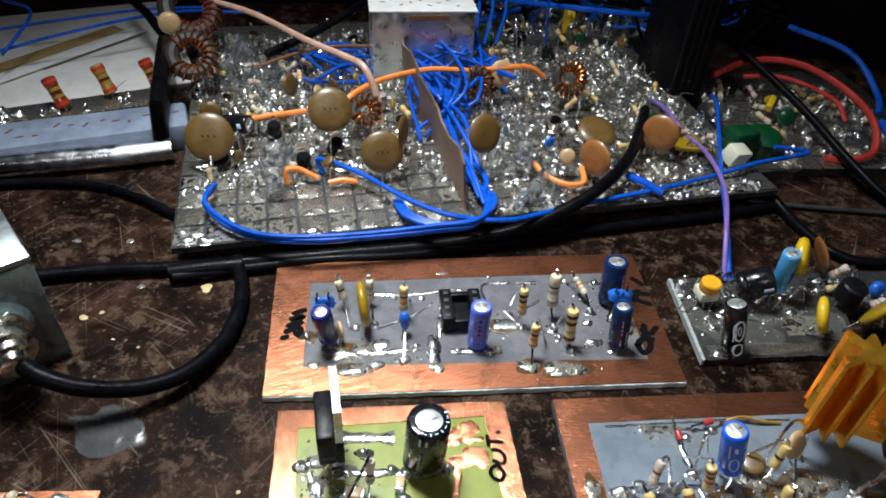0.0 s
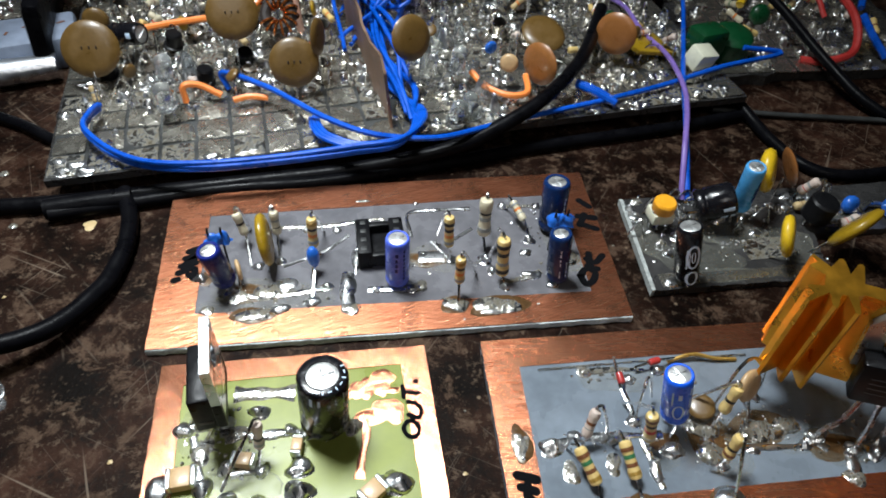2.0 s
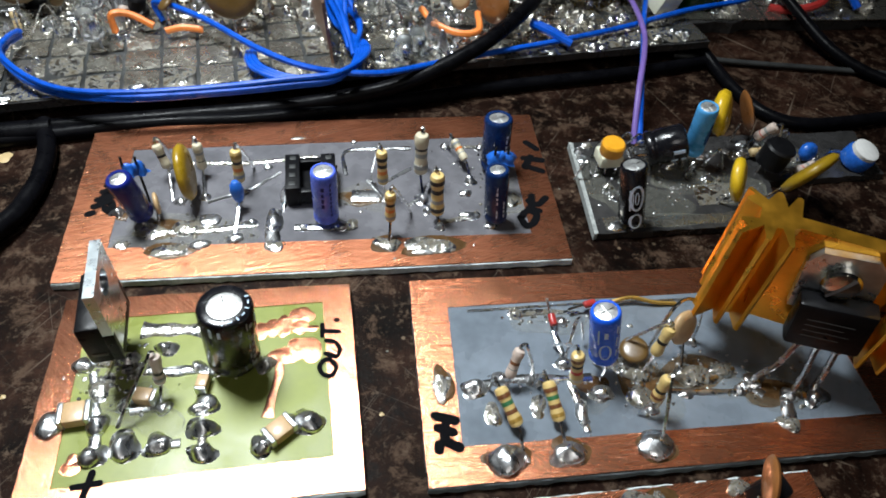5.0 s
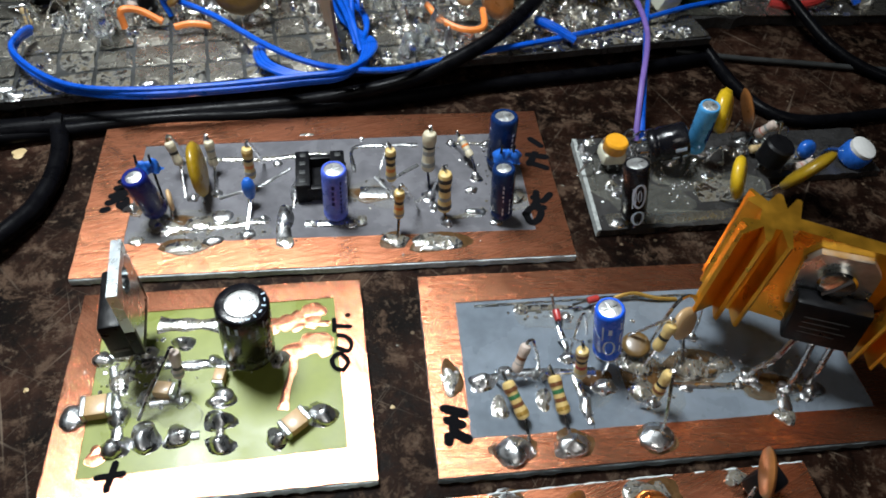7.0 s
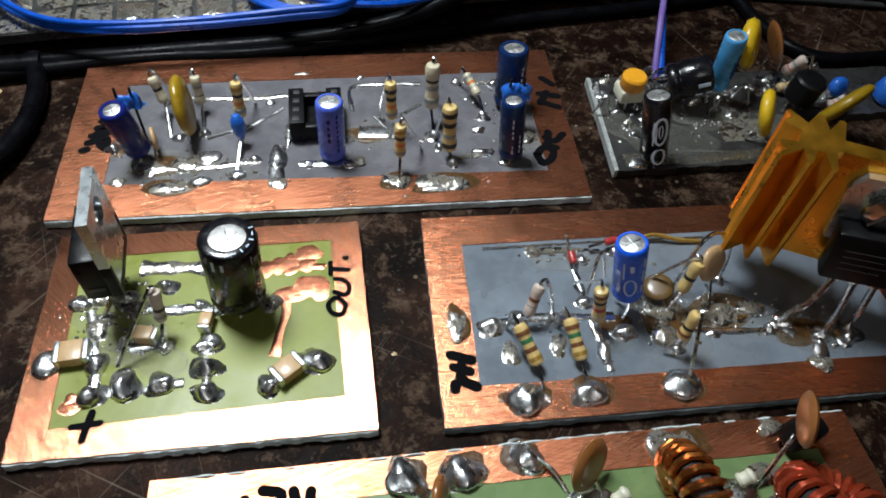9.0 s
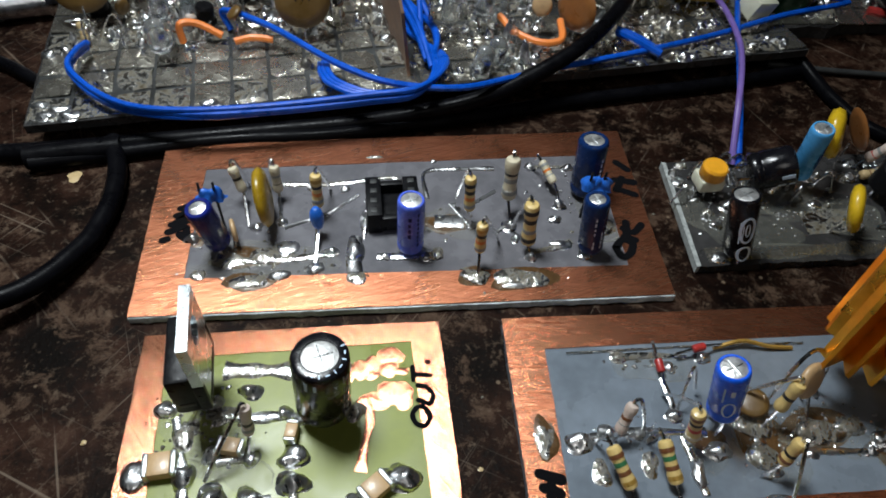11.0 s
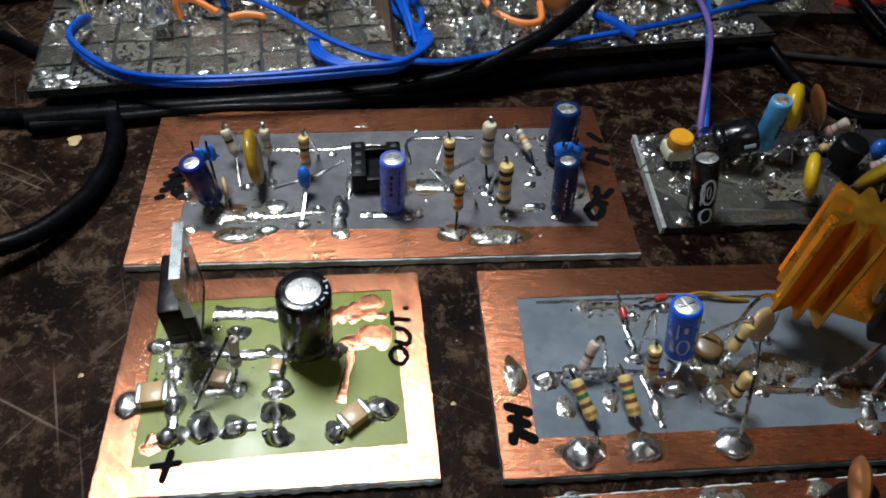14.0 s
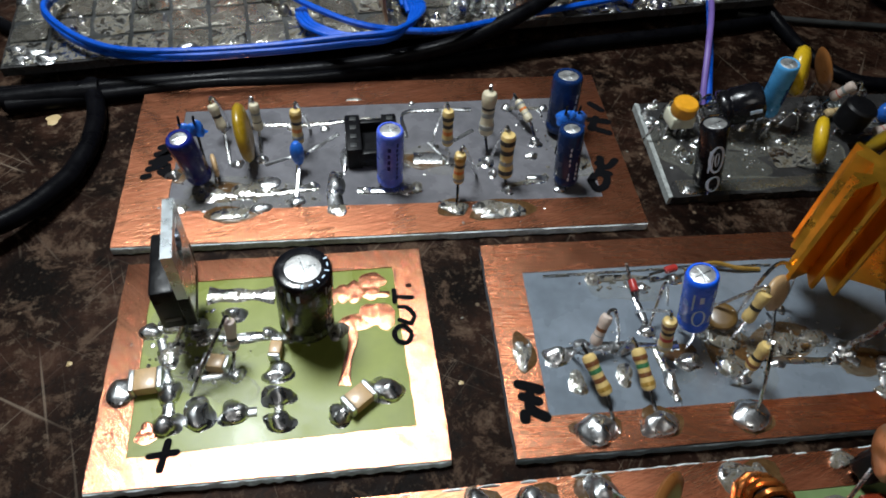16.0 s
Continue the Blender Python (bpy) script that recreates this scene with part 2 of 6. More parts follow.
RED_W = plain("red_insulation", (0.40, 0.030, 0.026), 0.38, 0.0, 0.25, 250, 0.1, coat=0.2)
SALMON_W = plain("salmon_insulation", (0.55, 0.33, 0.25), 0.42, 0.0, 0.25, 250, 0.1)
GREEN_W = plain("green_plastic", (0.003, 0.050, 0.016), 0.35, 0.0, 0.25, 250, 0.1, coat=0.1, spec=0.4)
GOLD = plain("gold_anodised_aluminium", (0.84, 0.41, 0.04), 0.36, 0.92, 0.18, 160, 0.15)
STEEL = plain("galvanised_steel", (0.52, 0.56, 0.57), 0.40, 1.0, 0.35, 110, 0.35)
NICKEL = plain("nickel_plate", (0.74, 0.70, 0.63), 0.20, 1.0, 0.25, 300, 0.15)
TABM = plain("tinned_tab", (0.74, 0.77, 0.78), 0.34, 1.0, 0.2, 300, 0.15)
# Regulator tab metal, coloured darker to stand for its dark reflections.
TABR = plain("darkened_tab", (0.46, 0.50, 0.52), 0.27, 1.0, 0.2, 300, 0.1, rvar=0.05)
ENAMEL = plain("enamelled_copper_wire", (0.62, 0.20, 0.045), 0.22, 0.9, 0.3, 300, 0.1, coat=0.5)
ENAMEL_RED = plain("red_enamelled_wire", (0.50, 0.075, 0.030), 0.22, 0.6, 0.3, 300, 0.1, coat=0.6)
CORE = plain("ferrite_core", (0.030, 0.024, 0.022), 0.5, 0.0, 0.3, 300, 0.3)
CREAM = plain("cream_plastic", (0.66, 0.66, 0.52), 0.45, 0.0, 0.12, 300, 0.1)
WHITE = plain("white_plastic", (0.74, 0.74, 0.72), 0.45, 0.0, 0.12, 300, 0.1)
PAPER = plain("white_paper", (0.66, 0.65, 0.63), 0.8, 0.0, 0.18, 60, 0.4)
KRAFT = plain("brown_paper_tape", (0.33, 0.23, 0.09), 0.6, 0.0, 0.25, 90, 0.4)
FOIL = plain("crumpled_foil", (0.72, 0.75, 0.80), 0.25, 1.0, 0.35, 90, 0.9)
BLUEPAPER = plain("bluish_tracing_paper", (0.20, 0.24, 0.32), 0.55, 0.0, 0.35, 90, 0.4)
SHEET_BROWN = plain("oxidised_copper_sheet", (0.26, 0.165, 0.115), 0.45, 0.7, 0.45, 110, 0.5)
FILM = plain("glassy_flux_film", (0.34, 0.34, 0.28), 0.14, 0.0, 0.4, 500, 1.0, spec=0.7)
FILM.node_tree.nodes["Principled BSDF"].inputs["Alpha"].default_value = 0.14
CLEAR = plain("clear_plastic", (0.90, 0.94, 0.97), 0.08, 0.0, 0.06, 200, 0.1, trans=0.95)
DARKGREY = plain("dark_grey_plastic", (0.032, 0.034, 0.034), 0.5, 0.0, 0.5, 110, 0.6)
TEAL = plain("dark_teal_casting", (0.30, 0.38, 0.39), 0.32, 0.6, 0.7, 90, 0.4)
WALL = plain("painted_wall", (0.12, 0.12, 0.115), 0.8, 0.0, 0.1, 6, 0.1)

# ---- building functions: centimetres in, metres out ----
PLACE = {}


def mesh_of(name, geo, material, origin, flat=35):
    me = bpy.data.meshes.new(name)
    o = Vector(origin)
    me.from_pydata([tuple((Vector(v) - o) * 0.01) for v in geo[0]], [], geo[1])
    me.update()
    me.validate()
    bm = bmesh.new()
    bm.from_mesh(me)
    bmesh.ops.recalc_face_normals(bm, faces=bm.faces)
    bm.to_mesh(me)
    bm.free()
    me.materials.append(material)
    me.shade_smooth()
    me.set_sharp_from_angle(angle=radians(flat))
    return me


def part(name, geo, material, parent=None, label="", flat=35):
    """One mesh object from geometry in centimetres of the world, under a thing or a part."""
    vs = np.array(geo[0])
    lo, hi = vs.min(0), vs.max(0)
    o = Vector(((lo[0] + hi[0]) / 2, (lo[1] + hi[1]) / 2, lo[2]))
    ob = new(name, mesh_of(name, geo, material, o, flat))
    if parent is not None:
        ob.parent = parent
        ob.location = (o - PLACE[parent.name]) * 0.01
    else:
        ob.location = o * 0.01
    PLACE[ob.name] = o
    return tagged(ob, label)


def thing(name, at, label, category, group="", kind=""):
    ob = new(name)
    ob.empty_display_size = 0.01
    ob.location = Vector(at) * 0.01
    PLACE[ob.name] = Vector(at)
    return tagged(ob, label, category, group, kind)


def join(*geos):
    vs, fs = [], []
    for g in geos:
        k = len(vs)
        vs += list(g[0])
        fs += [tuple(i + k for i in f) for f in g[1]]
    return vs, fs


def frame_of(axis):
    a = Vector(axis).normalized()
    u = a.cross(Vector((0, 0, 1)) if abs(a.z) < 0.9 else Vector((1, 0, 0))).normalized()
    return u, a.cross(u).normalized(), a


def lathe(profile, base, axis=(0, 0, 1), n=24):
    """Turned about an axis: profile rows of radius and height."""
    u, w, a = frame_of(axis)
    b = Vector(base)
    vs = [b + a * z + (u * math.cos(2 * math.pi * k / n) + w * math.sin(2 * math.pi * k / n)) * r for r, z in profile for k in range(n)]
    fs = [(i * n + k, i * n + (k + 1) % n, (i + 1) * n + (k + 1) % n, (i + 1) * n + k) for i in range(len(profile) - 1) for k in range(n)]
    fs += [tuple(range(n))[::-1], tuple(range((len(profile) - 1) * n, len(profile) * n))]
    return vs, fs


def glide(pts, k=6):
    """A smooth line through points."""
    p = [Vector(q) for q in pts]
    if len(p) < 3:
        return p
    p = [p[0] * 2 - p[1]] + p + [p[-1] * 2 - p[-2]]
    out = []
    for i in range(1, len(p) - 2):
        for j in range(k):
            t = j / k
            a, b, c, d = p[i - 1 : i + 3]
            out.append(0.5 * (2 * b + (c - a) * t + (2 * a - 5 * b + 4 * c - d) * t * t + (3 * b - a - 3 * c + d) * t ** 3))
    return out + [p[-2]]


def tube(pts, r, n=8, k=6, taper=None):
    line = glide(pts, k)
    u, _, _ = frame_of(line[1] - line[0])
    vs, fs = [], []
    for i, q in enumerate(line):
        d = (line[min(i + 1, len(line) - 1)] - line[max(i - 1, 0)]).normalized()
        u = (u - d * u.dot(d)).normalized()
        w = d.cross(u)
        rr = r if taper is None else r * taper(i / (len(line) - 1))
        vs += [q + (u * math.cos(2 * math.pi * j / n) + w * math.sin(2 * math.pi * j / n)) * rr for j in range(n)]
    for i in range(len(line) - 1):
        fs += [(i * n + j, i * n + (j + 1) % n, (i + 1) * n + (j + 1) % n, (i + 1) * n + j) for j in range(n)]
    fs += [tuple(range(n))[::-1], tuple(range((len(line) - 1) * n, len(line) * n))]
    return vs, fs


def box(c, s, turn=0.0, tilt=(0, 0), bevel=0.02):
    """A bevelled box: middle, size, degrees about z, then degrees about x and y."""
    bm = bmesh.new()
    bmesh.ops.create_cube(bm, size=1.0)
    bmesh.ops.scale(bm, vec=s, verts=bm.verts)
    if bevel:
        bmesh.ops.bevel(bm, geom=bm.edges[:], offset=min(bevel, min(s) * 0.4), segments=2, affect="EDGES", profile=0.5)
    m = pose(*c, tilt[0], tilt[1], turn)
    vs = [m @ v.co for v in bm.verts]
    bm.verts.index_update()
    fs = [tuple(v.index for v in f.verts) for f in bm.faces]
    bm.free()
    return vs, fs


def prism(poly, z0, z1):
    n = len(poly)
    vs = [(x, y, z0) for x, y in poly] + [(x, y, z1) for x, y in poly]
    return vs, [tuple(range(n))[::-1], tuple(range(n, 2 * n))] + [(i, (i + 1) % n, n + (i + 1) % n, n + i) for i in range(n)]


def edge_line(corners, n=18, rough=0.02, seed=0):
    """A closed outline through corners with slightly uneven edges."""
    rnd = random.Random(seed)
    out = []
    for i, a in enumerate(corners):
        b = corners[(i + 1) % len(corners)]
        a, b = Vector(a), Vector(b)
        side = Vector((-(b - a).y, (b - a).x)).normalized()
        for k in range(n):
            out.append(tuple(a.lerp(b, k / n) + side * (rnd.uniform(-rough, rough) if k else 0)))
    return out


def ring(outer, inner, z0, z1):
    """A flat frame between two outlines with the same number of points."""
    n = len(outer)
    vs = [(x, y, z) for z in (z0, z1) for loop in (outer, inner) for x, y in loop]
    fs = []
    for i in range(n):
        j = (i + 1) % n
        fs += [(2 * n + i, 2 * n + j, 3 * n + j, 3 * n + i), (j, i, n + i, n + j), (i, j, 2 * n + j, 2 * n + i), (n + j, n + i, 3 * n + i, 3 * n + j)]
    return vs, fs


def blob(x, y, z, rx, ry, h, seed=0, rough=0.27, n=18, turn=0.0):
    """A frozen lump that wets the surface it sits on."""
    vs, fs, rows = [], [], 7
    c, s = math.cos(turn), math.sin(turn)
    for i in range(rows + 1):
        f = i / rows
        rad, up = (1 - f ** 2.2) ** 0.6 if i < rows else 0.02, f
        if i == 0:
            rad = 1.18
        for k in range(n):
            a = 2 * math.pi * k / n
            q = noise.noise((math.cos(a) * 0.9 + seed * 3.7, math.sin(a) * 0.9 + seed * 1.3, f * 1.2)) * rough * 2
            px, py = math.cos(a) * rad * rx * (1 + q), math.sin(a) * rad * ry * (1 + q)
            zz = up * h * (1 + 0.5 * noise.noise((px * 6 + seed, py * 6, seed * 2.1)))
            vs.append((x + px * c - py * s, y + px * s + py * c, z + zz))
    for i in range(rows):
        fs += [(i * n + k, i * n + (k + 1) % n, (i + 1) * n + (k + 1) % n, (i + 1) * n + k) for k in range(n)]
    fs += [tuple(range(rows * n, rows * n + n))]
    return vs, fs


def track(pts, w, h, seed=0, k=7):
    """A tinned trace: a low uneven ridge along a line."""
    line = glide([(x, y, 0) for x, y, *_ in pts], k)
    z = pts[0][2] if len(pts[0]) > 2 else 0.15
    vs, fs, n = [], [], 6
    for i, q in enumerate(line):
        d = (line[min(i + 1, len(line) - 1)] - line[max(i - 1, 0)]).normalized()
        side = Vector((-d.y, d.x, 0))
        g = 1 + 0.55 * noise.noise((q.x * 3 + seed * 5, q.y * 3, seed))
        for j in range(n):
            a = math.pi * j / (n - 1)
            hh = h * (1 + 0.8 * noise.noise((q.x * 5, q.y * 5, seed + 3)))
            vs.append(q + side * math.cos(a) * w * 0.5 * g + Vector((0, 0, z + math.sin(a) * hh)))
    for i in range(len(line) - 1):
        fs += [(i * n + j, i * n + j + 1, (i + 1) * n + j + 1, (i + 1) * n + j) for j in range(n - 1)]
    fs += [tuple(range(n)), tuple(range((len(line) - 1) * n, len(line) * n))[::-1]]
    return vs, fs


def wrap(base, axis, r, z0, z1, a0, a1, n=8):
    """A thin print wrapped on a cylinder between two heights and two angles."""
    u, w, a = frame_of(axis)
    b = Vector(base)
    vs, fs = [], []
    for rr in (r - 0.004, r + 0.004):
        for z in (z0, z1):
            for k in range(n + 1):
                t = radians(a0 + (a1 - a0) * k / n)
                vs.append(b + a * z + (u * math.cos(t) + w * math.sin(t)) * rr)
    m = n + 1
    for k in range(n):
        fs += [(2 * m + k, 2 * m + k + 1, 3 * m + k + 1, 3 * m + k), (k, k + 1, m + k + 1, m + k)]
        fs += [(k, k + 1, 2 * m + k + 1, 2 * m + k), (m + k, m + k + 1, 3 * m + k + 1, 3 * m + k)]
    fs += [(0, m, 3 * m, 2 * m), (n, m + n, 3 * m + n, 2 * m + n)]
    return vs, fs


def facing(axis, to):
    """Degrees round a cylinder's axis at which its side looks towards a direction."""
    u, w, _ = frame_of(axis)
    v = Vector(to)
    return math.degrees(math.atan2(v.dot(w), v.dot(u)))


def capacitor(parent, base, top, r, sleeve, label, marks=(), top_mat=None, z_board=0.15, legs=True, lip=0.775):
    """A radial electrolytic: crimped sleeve, scored metal top, leads, printed marks (angle, half width, from, to, material)."""
    b, t, r = Vector(base), Vector(top), r * 0.92
    axis, h = (t - b), (t - b).length
    prof = [(r * 0.80, 0), (r * 0.95, 0.02), (r, 0.06), (r, 0.13), (r * 0.93, 0.17), (r * 0.93, 0.20), (r, 0.24), (r, h - 0.06), (r * 0.95, h - 0.015), (r * 0.88, h), (r * (lip + 0.01), h - 0.002), (r * (lip - 0.01), h - 0.03)]
    c = part("capacitor", lathe(prof, b, axis, 32), sleeve, parent, label)
    u, w, a = frame_of(axis)
    part("can_top", lathe([(r * lip, h - 0.06), (r * lip, h - 0.022), (r * (lip - 0.08), h - 0.012)], b, axis, 24), top_mat or ALU, c)
    for d in (u + w * 0.3, w - u * 0.3):
        q = d.normalized() * r * lip * 0.72
        m = t - a * 0.010
        part("vent_score", tube([m - q, m + q], 0.009, 5), TABM, c)
    f0 = facing(axis, (0.25, -1, 0.2))
    for ang, half, z0, z1, mt in marks:
        part("printed_mark", wrap(b, axis, r, z0 * h, z1 * h, f0 + ang - half, f0 + ang + half), mt, c)
    if legs:
        for s in (-1, 1):
            p = b + u * s * r * 0.45
            part("lead", tube([p + a * 0.03, p - a * (b.z - z_board) * 0.5, (p.x + u.x * s * 0.05, p.y + u.y * s * 0.05, z_board)], 0.028, 6), WIRE, c)
    return c


def resistor(parent, lo, hi, r, coat, bands, label, foot=None, head=None):
    """An axial resistor: dog-bone body, colour bands, bent leads to foot and head."""
    a, b, r = Vector(lo), Vector(hi), r * 0.86
    h = (b - a).length
    prof = [(r * 0.35, -0.01), (r * 0.85, 0.01), (r, 0.05), (r, 0.13 * h / 0.6), (r * 0.86, 0.2 * h / 0.6), (r * 0.86, h - 0.2 * h / 0.6), (r, h - 0.13 * h / 0.6), (r, h - 0.05), (r * 0.85, h - 0.01), (r * 0.35, h + 0.01)]
    body = part("resistor", lathe(prof, a, b - a, 18), coat, parent, label)
    for f, m in bands:
        rr = r * (1.02 if (f < 0.22 or f > 0.78) else 0.885)
        part("colour_band", lathe([(rr * 0.9, (f - 0.058) * h), (rr, (f - 0.052) * h), (rr, (f + 0.052) * h), (rr * 0.9, (f + 0.058) * h)], a, b - a, 18), m, body)
    d = (b - a).normalized()
    if foot is not None:
        part("lead", tube([a + d * 0.05, a - d * 0.05, (Vector(foot) + a) / 2 - d * 0.02, foot], 0.026, 6), WIRE, body)
    if head is not None:
        hd = Vector(head)
        side = Vector((hd.x - b.x, hd.y - b.y, 0))
        side = side.normalized() if side.length > 0.01 else Vector((1, 0, 0))
        part("lead", tube([b - d * 0.05, b + d * 0.06, b + d * 0.10 + side * 0.05, b + side * 0.11 + d * 0.02, b.lerp(hd, 0.55) + side * 0.08, hd], 0.026, 6), WIRE, body)
    return body


def disc(parent, c, r, thick, normal, mat, label, feet=(), marks=False, name="disc_capacitor"):
    """A dipped ceramic disc with two leads."""
    n = Vector(normal).normalized()
    prof = [(r * 0.02, -thick / 2), (r * 0.6, -thick * 0.48), (r * 0.9, -thick * 0.32), (r, 0), (r * 0.9, thick * 0.32), (r * 0.6, thick * 0.48), (r * 0.02, thick / 2)]
    d = part(name, lathe(prof, c, n, 32), mat, parent, label, 75)
    c = Vector(c)
    for k, f in enumerate(feet):
        f = Vector(f)
        s = (f - c).normalized()
        p = c + s * r * 0.85
        part("lead", tube([p - s * 0.05, p.lerp(f, 0.5), f], 0.026, 6), WIRE, d)
    if marks:
        u, w, a = frame_of(n)
        side = n if n.y < 0 else -n
        right = Vector((0, 0, 1)).cross(side).normalized()
        for k in range(3):
            m = c + side * thick * 0.47 + right * (k - 1) * r * 0.24
            part("printed_mark", tube([m + Vector((0, 0, 0.10)) * r, m - Vector((0, 0, 0.16)) * r], 0.016, 5), PRINT_DK if mat is not TAN else CORE, d)
    return d


def toroid(parent, c, R, r, normal, turns, wire_mat, label, wire=0.035, name="toroid_coil", gap=0.08):
    """A ring core wound with enamelled wire."""
    u, w, a = frame_of(normal)
    c = Vector(c)
    vs, fs, n, m = [], [], 28, 10
    for i in range(n):
        t = 2 * math.pi * i / n
        d = u * math.cos(t) + w * math.sin(t)
        vs += [c + d * (R + r * math.cos(2 * math.pi * j / m)) + a * r * math.sin(2 * math.pi * j / m) for j in range(m)]
    fs = [(i * m + j, ((i + 1) % n) * m + j, ((i + 1) % n) * m + (j + 1) % m, i * m + (j + 1) % m) for i in range(n) for j in range(m)]
    core = part(name, (vs, fs), CORE, parent, label)
    line = []
    for k in range(turns * 10 + 1):
        t = 2 * math.pi * (gap + (1 - 2 * gap) * k / (turns * 10))
        p = 2 * math.pi * k / 10
        d = u * math.cos(t) + w * math.sin(t)
        line.append(c + d * (R + (r + wire) * math.cos(p)) + a * (r + wire) * math.sin(p))
    part("winding", tube(line, wire, 6, 1), wire_mat, core)
    return core


def scribble(parent, strokes, z=0.168, r=0.035, label="black marker stroke", name="marker_stroke"):
    """Flat felt-pen strokes with round ends."""
    for k, line in enumerate(strokes):
        pts = glide([(x, y, z + 0.0008 * k) for x, y in line], 5)
        d0, d1 = (pts[1] - pts[0]).normalized(), (pts[-1] - pts[-2]).normalized()
        caps = ((1.0, 0.1), (0.85, 0.55), (0.5, 0.87))
        rows = [(pts[0] - d0 * r * e, d0, w) for e, w in caps] + [(q, (pts[min(i + 1, len(pts) - 1)] - pts[max(i - 1, 0)]).normalized(), 1.0) for i, q in enumerate(pts)] + [(pts[-1] + d1 * r * e, d1, w) for e, w in reversed(caps)]
        vs, fs = [], []
        for q, d, w in rows:
            side = Vector((-d.y, d.x, 0)) * r * w * (1 + 0.18 * noise.noise((q.x * 9, q.y * 9, 1)))
            up = Vector((0, 0, 0.003))
            vs += [q + side, q - side, q + side + up, q - side + up]
        for i in range(len(rows) - 1):
            a, b = 4 * i, 4 * i + 4
            fs += [(a + 2, a + 3, b + 3, b + 2), (a, b, b + 1, a + 1), (a, a + 2, b + 2, b), (a + 1, b + 1, b + 3, a + 3)]
        fs += [(0, 1, 3, 2), tuple(len(vs) - 4 + i for i in (0, 2, 3, 1))]
        part(name, (vs, fs), INK, parent, label)


def lump(parent, x, y, rx, ry, h, seed, mat=None, z=0.15, turn=0.0, label=""):
    h, rx, ry = h * (0.65 if mat is SOLDER_DULL else 0.85), rx * 0.9, ry * 0.9
    return part("solder_joint", blob(x, y, z, rx, ry, h, seed, turn=turn), mat or SOLDER, parent, label, 80)


def board(at, corners, window, lam, cop, label, seed, z=0.0, edge=None):
    """A copper-clad board: laminate slab with a frame of copper left round an etched window."""
    b = thing("circuit_board", (*at, z), label, "circuit board", "home-made circuit boards")
    out = edge_line(corners, 20, 0.006, seed)
    part("laminate", prism(out, z, z + 0.15), lam, b)
    inner = edge_line(window, 20, 0.006, seed + 1)
    part("copper_border", ring([(x, y) for x, y in edge_line(corners, 20, 0.006, seed)], inner, z + 0.1505, z + 0.165), cop, b, "sanded bare copper border")
    big = [(corners[0][0], corners[0][1] - 0.012), (corners[1][0], corners[1][1] - 0.012)]
    vs, fs, n, rnd = [], [], 60, random.Random(seed)
    for i in range(n + 1):
        f = i / n
        x, y = big[0][0] + (big[1][0] - big[0][0]) * f, big[0][1] + (big[1][1] - big[0][1]) * f
        o = rnd.uniform(0, 0.03)
        vs += [(x, y + 0.004, z + 0.002), (x, y - o, z + 0.01 + rnd.uniform(0, 0.025)), (x, y - o * 0.6, z + 0.135), (x, y + 0.004, z + 0.148)]
    for i in range(n):
        fs += [(4 * i + j, 4 * i + j + 1, 4 * i + 5 + j, 4 * i + 4 + j) for j in range(3)]
    fs += [(3, 0, 1, 2), tuple(4 * n + j for j in (0, 3, 2, 1))]
    part("sawn_edge", (vs, fs), edge or EDGE, b, "rough sawn edge of bare laminate")
    return b


def spatter(parent, x, y, sx, sy, count, seed, z=0.15, clear=False):
    """Tiny frozen beads of solder and flux scattered round the joints."""
    rnd = random.Random(seed)
    geo = []
    for k in range(count):
        px, py, r = rnd.gauss(x, sx * 0.5), rnd.gauss(y, sy * 0.5), rnd.uniform(0.012, 0.034)
        geo.append(blob(px, py, z, r, r * rnd.uniform(0.4, 1.2), rnd.uniform(0.012, 0.05), seed * 50 + k, 0.5, 8, rnd.uniform(0, 3)))
    tagged(part("spattered_solder", join(*geo), SOLDER_DULL if clear else SOLDER, parent, "spattered beads of solder and flux", 80), kind="stuff")


def oval(base, axis, r, zc, rz, ang, ra, w=0.3, n=18):
    """A printed oval ring wrapped on a cylinder."""
    u, v, a = frame_of(axis)
    b = Vector(base)
    vs, fs = [], []
    for f in (1.0, 1.0 - w):
        for rr in (r - 0.004, r + 0.005):
            for k in range(n):
                t = 2 * math.pi * k / n
                th = radians(ang + ra * f * math.cos(t))
                vs.append(b + a * (zc + rz * (f if f == 1 else 1 - w * ra / 90) * math.sin(t)) + (u * math.cos(th) + v * math.sin(th)) * rr)
    for k in range(n):
        j = (k + 1) % n
        fs += [(n + k, n + j, 3 * n + j, 3 * n + k), (k, j, n + j, n + k), (2 * n + k, 2 * n + j, 3 * n + j, 3 * n + k), (k, j, 2 * n + j, 2 * n + k)]
    return vs, fs


def lettering(ang, half, z0, z1, count, mat, seed):
    """A column of small printed bars on a sleeve, standing for small print."""
    rnd = random.Random(seed)
    out, step = [], (z1 - z0) / count
    for k in range(count):
        if rnd.random() < 0.85:
            out.append((ang + rnd.uniform(-1, 1), half * rnd.uniform(0.6, 1.0), z0 + k * step, z0 + (k + rnd.uniform(0.45, 0.75)) * step, mat))
    return out


def flux_films(parent, rows, z=0.1512):
    for k, (x, y, rx, ry) in enumerate(rows):
        part("flux_film", blob(x, y, z, rx, ry, 0.008, k + 90, 0.5, 22), FILM, parent, "glassy film of flux", 80)

